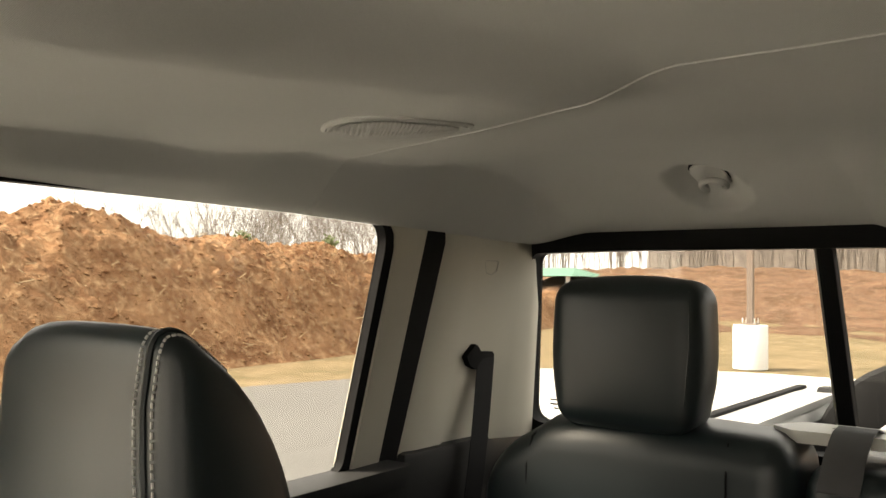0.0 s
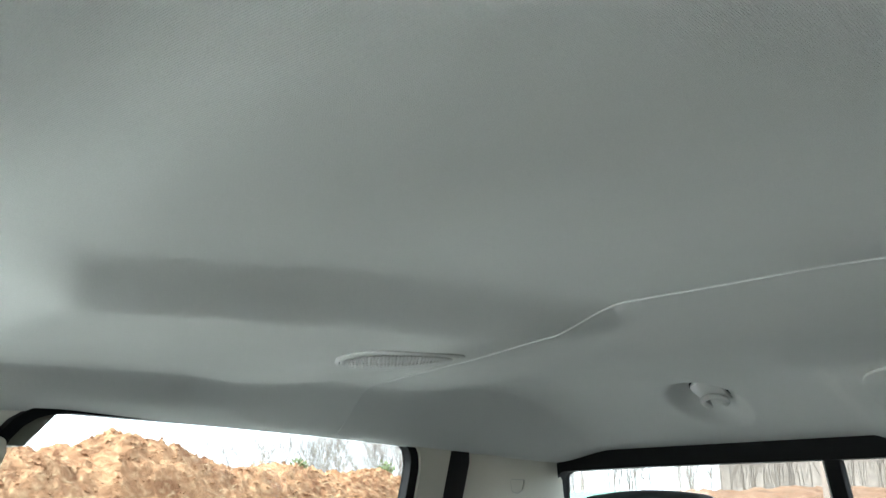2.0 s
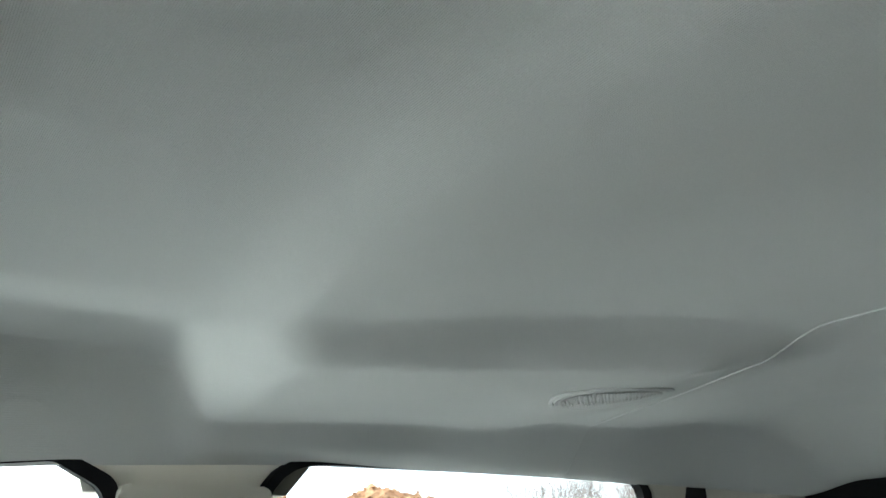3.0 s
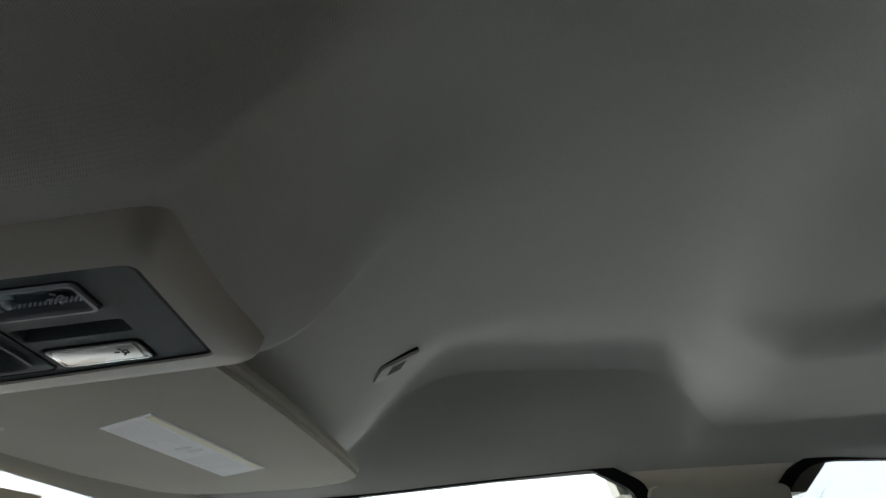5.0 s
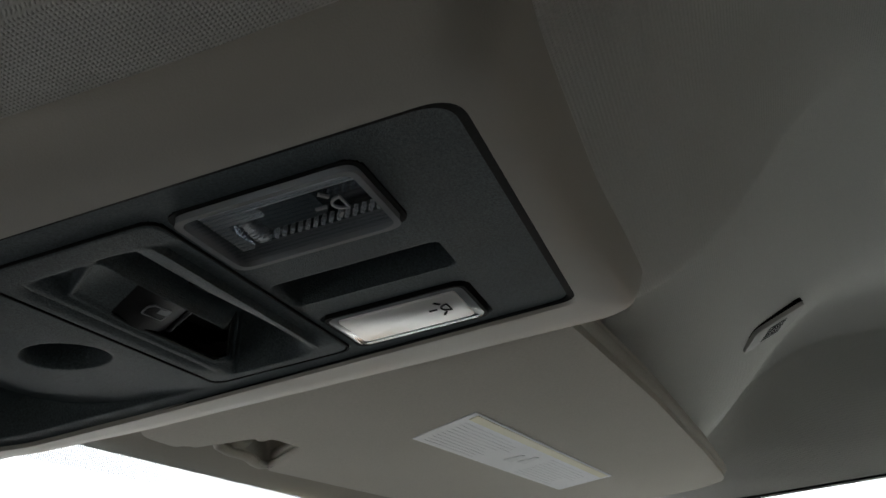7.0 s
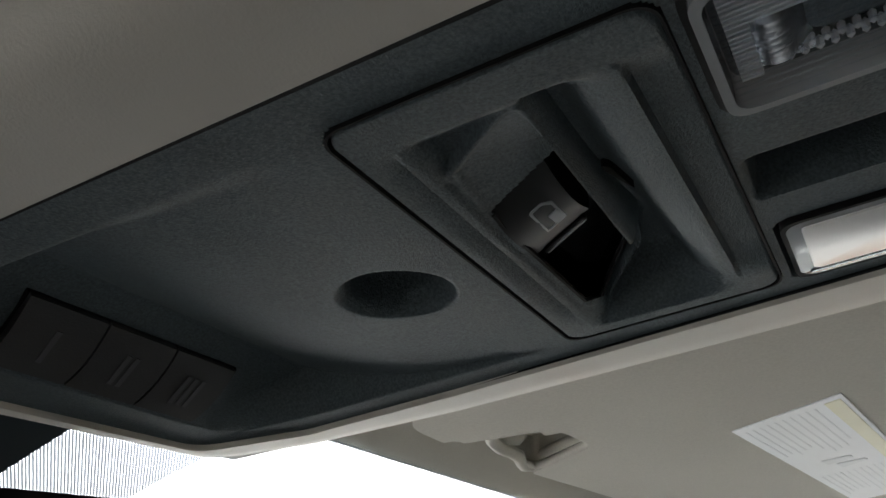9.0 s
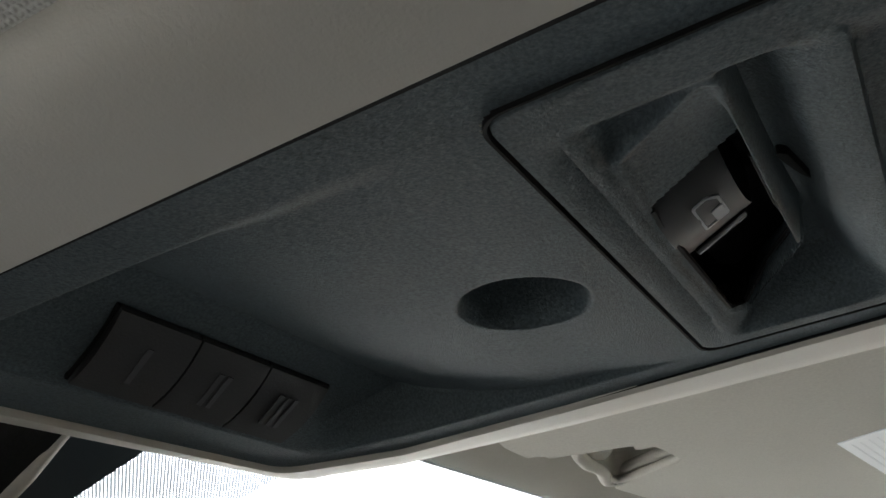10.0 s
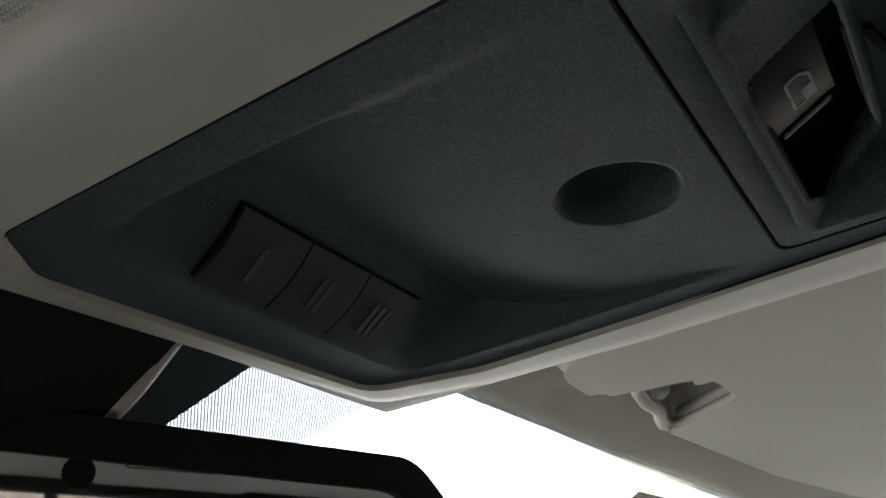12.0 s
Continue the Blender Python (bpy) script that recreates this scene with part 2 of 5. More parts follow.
M_CLOTH = knit("headliner_cloth", (0.68, 0.675, 0.64))
M_PANEL = knit("rear_headliner_cloth", (0.640, 0.633, 0.601))
M_TRIM = material("beige_plastic", (0.60, 0.57, 0.49), rough=0.55, vary=0.04, scale=5, bump=0.12, bump_scale=1500)
M_BEZEL = material("warm_grey_plastic", (0.46, 0.44, 0.395), rough=0.5, vary=0.04, scale=10, bump=0.15, bump_scale=1800)
M_SLATE = material("slate_plastic", (0.067, 0.085, 0.094), rough=0.60, spec=0.18, vary=0.16, scale=45, grain=0.28, grain_scale=1500, bump=0.60, bump_scale=2200)
M_BUTTON = material("button_plastic", (0.030, 0.030, 0.032), rough=0.6, vary=0.1, scale=40, bump=0.2, bump_scale=1800)
M_GLOSS = material("black_switch_plastic", (0.0045, 0.0045, 0.005), spec=0.20, rough=0.45, vary=0.1, scale=60, bump=0.03, bump_scale=2500)
M_MARK = material("grey_print", (0.30, 0.31, 0.33), rough=0.6, vary=0.02)
M_FAINT = material("faint_print", (0.065, 0.068, 0.073), rough=0.6, vary=0.02)
M_BLACK = material("black_rubber", (0.010, 0.010, 0.0105), rough=0.75, spec=0.15, vary=0.15, scale=30, bump=0.1, bump_scale=700)
M_DARK = material("black_door_plastic", (0.022, 0.022, 0.023), rough=0.6, vary=0.1, scale=15, bump=0.2, bump_scale=900)
M_LEATHER = material("black_leather", (0.010, 0.017, 0.019), spec=0.55, rough=0.38, vary=0.12, scale=14, bump=0.10, bump_scale=1000)
M_SEAM = material("grey_thread", (0.52, 0.52, 0.50), rough=0.8, vary=0.1, scale=200)
M_BELT = material("belt_webbing", (0.018, 0.018, 0.020), spec=0.3, rough=0.75, vary=0.1, scale=60, bump=0.3, bump_scale=1200)
M_VISOR = material("visor_cloth", (0.50, 0.475, 0.42), rough=0.9, spec=0.15, vary=0.07, scale=9, grain=0.05, grain_scale=900, bump=0.12, bump_scale=1300)
M_HEADER = knit("header_cloth", (0.36, 0.335, 0.285))
M_BRIGHT = material("bright_reflector", (0.80, 0.82, 0.84), rough=0.3, metal=0.25, vary=0.1, scale=60)
M_LABEL = material("label_paper", (0.72, 0.72, 0.74), rough=0.5, vary=0.05, scale=30)
M_LABEL_Y = material("label_yellow", (0.68, 0.64, 0.47), rough=0.5, vary=0.08, scale=30)
M_INK = material("label_ink", (0.66, 0.66, 0.68), rough=0.6, vary=0.05)
M_FLOOR = material("dark_carpet", (0.06, 0.057, 0.052), rough=0.95, vary=0.1, scale=20, bump=0.4, bump_scale=300)
M_CARD = material("old_card", (0.50, 0.45, 0.32), rough=0.7, vary=0.1, scale=25)
M_CARD_INK = material("card_ink", (0.16, 0.13, 0.09), rough=0.7)
M_SMOKED = pane("smoked_lens", (0.93, 0.95, 0.97), 0.10)
M_EDGE = lens_plastic("clear_lens_edge", (0.78, 0.81, 0.84), 0.10, 0.62)
M_FACE = material("lamp_face", (0.88, 0.86, 0.85), rough=0.28, metal=0.35, vary=0.03, scale=60)
M_CHROME = material("lamp_reflector", (0.55, 0.58, 0.62), rough=0.22, metal=1.0, vary=0.15, scale=120)
M_SMOKE = material("dim_reflector", (0.30, 0.34, 0.38), rough=0.2, metal=1.0, vary=0.4, scale=160)
M_GLASS = pane("window_glass")
# grey tint added to let less light in from the rear
M_DIMMED = pane("dimmed_glass", (0.70, 0.71, 0.70))
# near-black left glass, unseen, standing in for the driver blocking the light
M_LEFT_BLOCK = pane("light_blocking_glass", (0.03, 0.033, 0.033))
M_MIRROR = material("mirror_silver", (0.80, 0.80, 0.80), rough=0.02, metal=1.0, vary=0.02)
M_FRIT = material("ceramic_frit", (0.012, 0.028, 0.036), rough=0.35, vary=0.1)
M_DOTS = dotted("ceramic_dots", (0.14, 0.18, 0.21), 0.0014, -0.5)
M_STEEL = material("painted_steel", (0.55, 0.55, 0.55), rough=0.4, vary=0.05)
M_WHITE = material("bright_paint", (0.72, 0.72, 0.71), rough=0.3, vary=0.04, spec=0.5)
M_LINER = material("bed_liner", (0.02, 0.02, 0.021), rough=0.7, vary=0.3, scale=30, bump=0.5, bump_scale=150)
M_ALU = material("bright_rail", (0.75, 0.75, 0.74), rough=0.3, metal=0.7, vary=0.06, scale=12)
M_EARTH = earth("red_soil", (0.130, 0.060, 0.030), (0.290, 0.160, 0.085), (0.420, 0.285, 0.165), 1.3, 1.0)
M_BANK = earth("bare_soil", (0.075, 0.040, 0.024), (0.165, 0.095, 0.060), (0.240, 0.175, 0.115), 1.1, 1.0)
M_GRASS = earth("dry_grass", (0.112, 0.091, 0.049), (0.190, 0.142, 0.083), (0.264, 0.198, 0.122), 0.5, 0.6)
M_ASPHALT = material("worn_pavement", (0.50, 0.49, 0.465), rough=0.9, vary=0.14, scale=0.6, grain=0.15, grain_scale=60, bump=0.3, bump_scale=80)
# dark colour for unseen ground, added to keep bounce light out of the cab
M_DIM_GROUND = material("dim_ground", (0.055, 0.055, 0.056), rough=0.9, vary=0.15, scale=0.8, grain=0.2, grain_scale=70, bump=0.3, bump_scale=90)
M_CONCRETE = material("pale_concrete", (0.70, 0.69, 0.67), rough=0.85, vary=0.1, scale=3, grain=0.08, grain_scale=90, bump=0.25, bump_scale=60)
M_BARK = material("bare_bark", (0.185, 0.160, 0.142), rough=0.9, vary=0.25, scale=3)
M_BRONZE = material("bronze_pole", (0.181, 0.140, 0.116), rough=0.5, vary=0.1)
M_GREEN = material("green_roof", (0.083, 0.214, 0.148), rough=0.5, vary=0.1, scale=2)
M_HAZE = material("woods_haze", (0.20, 0.172, 0.155), rough=1.0, vary=0.22, scale=0.5, grain=0.22, grain_scale=2.2)
M_SHRUB = material("evergreen", (0.148, 0.181, 0.074), rough=0.8, vary=0.4, scale=12)
M_RIM = material("grille_rim", (0.56, 0.55, 0.52), rough=0.55, vary=0.04, bump=0.1)
M_GRILLE = material("grille_backing", (0.34, 0.335, 0.315), rough=0.7, vary=0.1)
M_PALE = material("pale_plastic", (0.62, 0.61, 0.57), rough=0.4, vary=0.06, scale=20)
M_WEB = material("grey_webbing", (0.07, 0.07, 0.072), rough=0.75, vary=0.1, scale=60, bump=0.3, bump_scale=1200)
M_STRAW = material("dry_straw", (0.412, 0.305, 0.181), rough=0.85, vary=0.35, scale=2)
M_DRIVE = material("grey_asphalt", (0.109, 0.106, 0.101), rough=0.9, vary=0.16, scale=0.5, grain=0.15, grain_scale=50, bump=0.3, bump_scale=70)
M_DOT_EDGE = dotted("ceramic_edge_dots", (0.14, 0.18, 0.21), 0.0014, -0.1)


# ---- the cab: headliner, pillars, doors, glass ----
# x to the passenger side, y to the front, z up from the ground outside.
FRONT = [(-0.60, 1.843), (-0.29, 1.843), (-0.25, 1.840), (-0.22, 1.828), (-0.20, 1.815), (-0.18, 1.802), (-0.16, 1.788), (-0.14, 1.777), (-0.08, 1.766), (0.0, 1.758), (0.08, 1.749), (0.16, 1.733)]
BULGE = [(-0.60, 1.843), (-0.36, 1.843), (-0.27, 1.840), (-0.235, 1.834), (-0.215, 1.821), (-0.195, 1.797), (-0.180, 1.777), (-0.163, 1.761), (-0.145, 1.7500), (-0.08, 1.7395), (0.0, 1.7305), (0.08, 1.7215), (0.16, 1.714)]
TOPS = [(-1.80, 1.755), (-1.40, 1.764), (-0.70, 1.769), (-0.42, 1.758), (-0.19, 1.742), (-0.10, 1.736), (0.16, 1.722)]
EDGE_Y = [(0.0, -0.916), (0.08, -0.921), (0.15, -0.922), (0.20, -0.923), (0.25, -0.933), (0.29, -0.946), (0.348, -0.962), (0.40, -0.980), (0.47, -1.016), (0.527, -1.030), (0.60, -1.060), (0.76, -1.10)]


def spread(table, v, w=0.03):
    """A table value, softened over w on both sides."""
    return sum(lerp_table(table, v + w * k) for k in (-1, -0.5, 0, 0.5, 1)) / 5


def rail_x(y):
    return 0.70 if y > -0.75 else 0.70 + 0.035 * ease(-0.75, -1.6, y)


def front_recess(s, y):
    """1 inside the recess above the front door, 0 outside."""
    left = -0.235 + 0.45 * max(0.0, s - 0.5)
    back = -0.452 - 0.30 * max(0.0, s - 0.42)
    return ease(back - 0.034, back + 0.006, y) * (1 - ease(left - 0.020, left + 0.060, y))


SHELF = [(-0.95, 0.190), (-0.88, 0.216), (-0.68, 0.290), (-0.54, 0.318)]


def ceiling_flat(x, y):
    """The headliner without its fall to the doors."""
    s = abs(x)
    z = spread(FRONT, y, 0.02)
    if y > -0.60:
        back = ease(-0.15, -0.20, y)
        f = ease(0.111, 0.129, s)
        z = (spread(BULGE, y, 0.012) + 0.012 * back * ease(-0.30, -0.24, y) * (1 - ease(-0.01, 0.108, s))) * (1 - f) + z * f
    # slow fall towards the speaker
    z -= 0.018 * ease(0.15, 0.40, s) * (1 - ease(-1.00, -0.80, y))
    # roof bow above the door pillar
    past = y + 0.460 + 0.12 * s
    z -= (0.021 - 0.012 * ease(0.25, 0.40, s)) * math.exp(-(past / (0.052 if past > 0 else 0.150)) ** 2)
    # long shelf above the rear door
    rear = ease(-0.415 - 0.12 * s, -0.500 - 0.12 * s, y)
    step_at = lerp_table(SHELF, y)
    z -= 0.031 * rear * ease(-1.02, -0.84, y) * ease(step_at - 0.045, step_at + 0.050, s)
    return z + 0.026 * front_recess(s, y) * ease(0.34, 0.54, s)


def fall(z, x, y):
    """Bends a headliner height down to the door tops."""
    s = abs(x)
    top, edge = lerp_table(TOPS, y), rail_x(y)
    front, back = front_recess(s, y), ease(-0.70, -1.12, y)
    start = (0.652 - 0.045 * ease(-0.65, -0.98, y)) * (1 - front) + 0.636 * front
    f = min(1.0, max(0.0, (s - start) / (edge - start)))
    soft_f = (0.55 * f + 0.45 * ease(0.0, 0.5, f)) * (1 - back) + f * f * (3 - 2 * f) * back
    front_f = 0.6 * f + 0.4 * ease(0.0, 0.9, f)
    return z + (top - z) * (soft_f * (1 - front) + front_f * front)


def ceiling_z(x, y):
    return fall(ceiling_flat(x, y), x, y)


NX, NY = 200, 230
Y0, Y1 = -1.22, 0.155
bm = grid(NX, NY, lambda u, v: ((lambda y, x: (x, y - 0.10 * max(0, abs(x) - 0.3) ** 2 * ease(0.0, 0.155, y), ceiling_z(x, y) + 0.035 * (1 - ease(0.066, 0.078, abs(x))) * ease(-0.137, -0.128, y) * (1 - ease(0.118, 0.130, y)) + 0.035 * ease(0.012, 0.05, lerp_table(EDGE_Y, abs(x)) - y)))(Y0 + (Y1 - Y0) * v, (2 * u - 1) * rail_x(Y0 + (Y1 - Y0) * v))))
solid("ceiling", bm, M_CLOTH, "pale grey knitted cloth headliner with moulded shelves over the doors", "headliner", kind="structure", angle=80)


REAR = [(-1.72, 1.763), (-1.66, 1.779), (-1.58, 1.804), (-1.52, 1.822), (-1.46, 1.838), (-1.40, 1.848), (-1.30, 1.848), (-1.15, 1.838), (-1.0, 1.828), (-0.9, 1.827)]


def rear_z(x, y):
    s = abs(x)
    z = fall(spread(REAR, y, 0.025), x, y)
    # boss for the dome lamp, pocket for the coat hook
    z -= 0.006 * (1 - ease(0.148, 0.172, s)) * ease(-1.38, -1.47, y)
    d = math.hypot((x - 0.352) / 0.060, (y + 1.514) / 0.098)
    return z + 0.026 * (1 - ease(0.35, 1.0, d))


def rear_panel(u, v):
    x = (2 * u - 1)
    y0 = sum(lerp_table(EDGE_Y, abs(x) * 0.735 + 0.02 * k) for k in (-1, 0, 1)) / 3
    y = y0 + (-1.715 - y0) * (0.25 * v * v + 0.75 * v if v > 0.02 else 0.15 * v)
    xx = x * rail_x(y)
    f = ease(0.0, 0.24, y0 - y)
    drop = 0.0012 * (1 - 0.6 * ease(0.46, 0.62, abs(xx))) if v > 0.001 else -0.0004
    z = (ceiling_z(xx, y) - drop) * (1 - f) + (rear_z(xx, y) - 0.004) * f
    return (xx, y, z)


solid("rear_headliner_panel", grid(330, 190, rear_panel), M_PANEL, "grey cloth rear headliner panel overlapping the main headliner", "headliner", kind="structure", angle=80)

# outer roof and closing walls
solid("roof", box(-0.80, 0.80, -1.80, 0.20, 1.885, 1.905, 0.01), M_STEEL, "painted steel roof skin", "roof", kind="structure")
solid("wall_rear", box(-0.84, 0.84, -1.84, -1.76, 0.60, 1.40, 0.01), M_DARK, "dark rear cab wall below the rear window", "wall", kind="structure")
solid("floor", box(-1.04, 1.04, -1.84, 1.10, 0.56, 0.60), M_FLOOR, "dark carpeted cab floor", "floor", kind="structure")
solid("wall_front", box(-1.0, 1.0, 1.05, 1.10, 0.60, 1.24), M_DARK, "dark front wall of the cab", "wall", kind="structure")
solid("dashboard", box(-0.86, 0.86, 0.45, 1.05, 0.60, 1.22, 0.04, 3), M_DARK, "dark dashboard under the windshield", "dashboard", kind="structure")


def side(sign):
    """Place on a door: y along, z up, h inwards from the glass plane."""
    def place(y, z, h):
        x = rail_x(y) + 0.006 + (1.768 - z) * 0.20 - h
        return (sign * x, y, z)
    return place


def build_side(sign, tag):
    P = side(sign)
    n = 6
    # rear door window
    out = rounded([(-0.622, 1.400), (-0.640, 1.778), (-1.292, 1.778), (-1.276, 1.400)], [0.03, 0.075, 0.05, 0.02], n)
    inn = rounded([(-0.634, 1.412), (-0.651, 1.769), (-1.272, 1.769), (-1.256, 1.412)], [0.03, 0.07, 0.045, 0.02], n)
    w = thing("window_" + tag + "1", P(-0.95, 1.4, 0), "rear door window with a black rubber seal", "window", kind="structure")
    part("window_frame", ring(out, inn, P, -0.004, 0.012), M_BLACK, w, "black rubber seal")
    # both rear door panes are dimmed to cut light, the left one almost fully
    part("pane", prism(inn, P, -0.003, 0.0), M_DIMMED if sign > 0 else M_LEFT_BLOCK, w, "glass pane with a grey tint added to cut light")
    # front door window
    out = rounded([(0.42, 1.400), (0.30, 1.46), (-0.02, 1.737), (-0.43, 1.772), (-0.487, 1.745), (-0.505, 1.400)], [0.01, 0.02, 0.08, 0.02, 0.03, 0.02], n)
    inn = rounded([(0.40, 1.412), (0.285, 1.463), (-0.035, 1.727), (-0.42, 1.762), (-0.473, 1.735), (-0.49, 1.412)], [0.01, 0.02, 0.08, 0.025, 0.03, 0.02], n)
    w = thing("window_" + tag + "2", P(-0.2, 1.4, 0), "front door window with a black rubber seal", "window", kind="structure")
    part("window_frame", ring(out, inn, P, -0.004, 0.012), M_BLACK, w, "black rubber seal")
    # the left pane is darkened only to block light from that side
    part("pane", prism(inn, P, -0.003, 0.0), M_GLASS if sign > 0 else M_LEFT_BLOCK, w, "clear glass pane" if sign > 0 else "unseen left pane darkened to block light").visible_shadow = sign < 0
    # pillar between the doors, with its airbag mark
    p = thing("pillar_" + tag + "1", P(-0.56, 1.4, 0), "beige plastic trim on the pillar between the doors", "pillar trim", kind="structure")
    part("cover", prism(rounded([(-0.498, 0.62), (-0.484, 1.742), (-0.655, 1.742), (-0.628, 1.62), (-0.622, 0.62)], [0, 0.012, 0.012, 0.05, 0]), P, -0.03, 0.022, 0.006), M_TRIM, p)
    mark = rounded([(-0.553, 1.727), (-0.601, 1.727), (-0.596, 1.712), (-0.585, 1.704), (-0.568, 1.704), (-0.557, 1.712)], 0.004)
    mk2 = [(-0.577 + (a + 0.577) * 0.93, 1.7165 + (b - 1.7165) * 0.90) for a, b in mark]
    part("mark", ring(mark, mk2, P, 0.0215, 0.0226), M_BEZEL, p)
    bars = bmesh.new()
    for k in range(4):
        prism(rect(-0.590 + k * 0.007, -0.586 + k * 0.007, 1.713, 1.719), P, 0.0215, 0.0224, bm=bars)
    part("lettering", bars, M_BEZEL, p)
    part("upper_cover", prism([(-0.455, 1.735), (-0.43, 1.80), (-0.74, 1.81), (-0.68, 1.735)], P, -0.05, -0.006), M_TRIM, p)
    # rear door frame and its weatherstrip
    f = thing("door_" + tag + "1", P(-0.95, 0.7, 0), "rear door with a beige upper frame and a dark lower panel", "door", kind="structure")
    part("upper_frame", prism([(-1.242, 1.782), (-1.362, 1.782), (-1.336, 1.402), (-1.272, 1.402), (-1.2905, 1.728), (-1.284, 1.752), (-1.267, 1.770)], P, -0.02, 0.016), M_TRIM, f)
    part("door_panel", prism([(-0.60, 1.402), (-1.37, 1.402), (-1.37, 0.62), (-0.60, 0.62)], P, -0.04, 0.05, 0.012), M_DARK, f, "dark lower door panel")
    part("sill", prism([(-0.63, 1.414), (-1.36, 1.414), (-1.36, 1.38), (-0.63, 1.38)], P, -0.01, 0.062, 0.008), M_DARK, f, "black window sill")
    g = thing("door_" + tag + "2", P(-0.1, 0.7, 0), "front door with a dark lower panel", "door", kind="structure")
    part("door_panel", prism([(0.90, 1.20), (0.42, 1.402), (-0.51, 1.402), (-0.51, 0.62), (0.90, 0.62)], P, -0.04, 0.05, 0.012), M_DARK, g, "dark lower door panel")
    strip_line = [(-1.315, 1.798), (-1.380, 1.792), (-1.406, 1.776), (-1.416, 1.745), (-1.412, 1.70), (-1.384, 1.40), (-1.382, 0.62), (-1.335, 0.62), (-1.335, 1.40), (-1.360, 1.70), (-1.362, 1.742), (-1.354, 1.762), (-1.338, 1.774), (-1.315, 1.778)]
    solid("trim_weatherstrip_" + tag, prism(strip_line, P, -0.03, 0.014), M_BLACK, "black rubber weatherstrip round the rear door opening", "weatherstrip", kind="structure")
    # rear pillar: two broad faces that turn towards the rear window
    q = thing("pillar_" + tag + "2", (sign * 0.75, -1.55, 1.0), "beige plastic trim on the rear pillar with a seat belt guide", "pillar trim", kind="structure")
    bm = bmesh.new()
    rows = []
    for z in (1.79, 1.752, 1.70, 1.60, 1.50, 1.415, 1.41):
        dz = (1.752 - z)
        lean = 0.20 * dz
        pts = [(-1.402 + 0.088 * dz, 0.764 + lean), (-1.408 + 0.088 * dz, 0.736 + lean), (-1.452 + 0.07 * dz, 0.727 + lean), (-1.500, 0.727 + lean), (-1.512, 0.734 + lean),
               (-1.60, 0.737 + lean * 0.9), (-1.655, 0.734 + lean * 0.62), (-1.690, 0.729 + lean * 0.42), (-1.722 - 0.05 * dz, 0.735 + lean * 0.40), (-1.76 - 0.05 * dz, 0.76 + lean * 0.4)]
        rows.append([bm.verts.new((sign * x, y, z)) for y, x in pts])
    for a, b in zip(rows, rows[1:]):
        for i in range(len(a) - 1):
            bm.faces.new((a[i], a[i + 1], b[i + 1], b[i]))
    bm.faces.new(rows[0])
    part("cover", bm, M_TRIM, q, angle=50)
    foot = box(-0.85, -0.742, -1.76, -1.395, 0.62, 1.418, 0.012) if sign < 0 else box(0.742, 0.85, -1.76, -1.395, 0.62, 1.418, 0.012)
    for v in foot.verts:
        v.co.x += sign * 0.20 * max(0.0, 1.752 - v.co.z) * 0.62
    part("lower_cover", foot, M_DARK, q, "black lower trim")
    cov = lambda a, b, h: (sign * (0.7265 + 0.20 * (1.752 - b) - h), a, b)
    o = rounded([(-1.545, 1.722), (-1.590, 1.722), (-1.588, 1.704), (-1.574, 1.697), (-1.556, 1.700)], 0.004)
    o2 = [(-1.568 + (a + 1.568) * 0.92, 1.711 + (b - 1.711) * 0.88) for a, b in o]
    part("mark", ring(o, o2, lambda a, b, h: (sign * (0.7368 + 0.185 * (1.752 - b) - h), a, b), -0.002, 0.0015), M_BEZEL, q)
    # belt guide and webbing
    gd = thing("seat_belt", (sign * 0.77, -1.56, 1.38), "black webbing seat belt hanging from a guide on the rear pillar", "seat belt")
    face = lambda a, b, h: (sign * (0.7375 + 0.185 * (1.752 - b) - h), a, b)
    bmg = prism(rounded([(-1.525, 1.562), (-1.548, 1.583), (-1.566, 1.568), (-1.606, 1.566), (-1.612, 1.545), (-1.590, 1.536), (-1.560, 1.538), (-1.540, 1.545)], 0.006), face, -0.004, 0.012, 0.003)
    part("guide", bmg, M_BLACK, gd, "black plastic belt guide")
    pts, acr = [], []
    for k in range(9):
        f2 = k / 8
        z = 1.556 - 0.36 * f2
        pts.append((sign * (0.7375 + 0.185 * (1.752 - z) - 0.012 - 0.03 * f2 - 0.02 * math.sin(f2 * 2)), -1.582 + 0.045 * f2, z))
        acr.append((sign * 0.004, 0.019, 0.0))
    part("webbing", strip(pts, acr, (sign * -0.0015, 0.0, 0)), M_BELT, gd)
    # front pillar beside the windshield
    bm = bmesh.new()
    tube([(sign * 0.715, -0.02, 1.748), (sign * 0.735, 0.10, 1.66), (sign * 0.765, 0.30, 1.51), (sign * 0.79, 0.50, 1.36), (sign * 0.80, 0.80, 1.20)], [0.030, 0.032, 0.035, 0.04, 0.045], 12, bm)
    solid("trim_front_pillar_" + tag, bm, M_TRIM, "beige plastic trim on the front pillar", "pillar trim", kind="structure")
    bm = prism([(0.30, 1.46), (0.42, 1.40), (0.95, 1.18), (0.95, 1.25), (0.34, 1.52)], P, -0.03, 0.0)
    solid("trim_corner_" + tag, bm, M_DARK, "dark corner cover ahead of the front door window", "trim", kind="structure")


build_side(1, "right_")
build_side(-1, "left_")


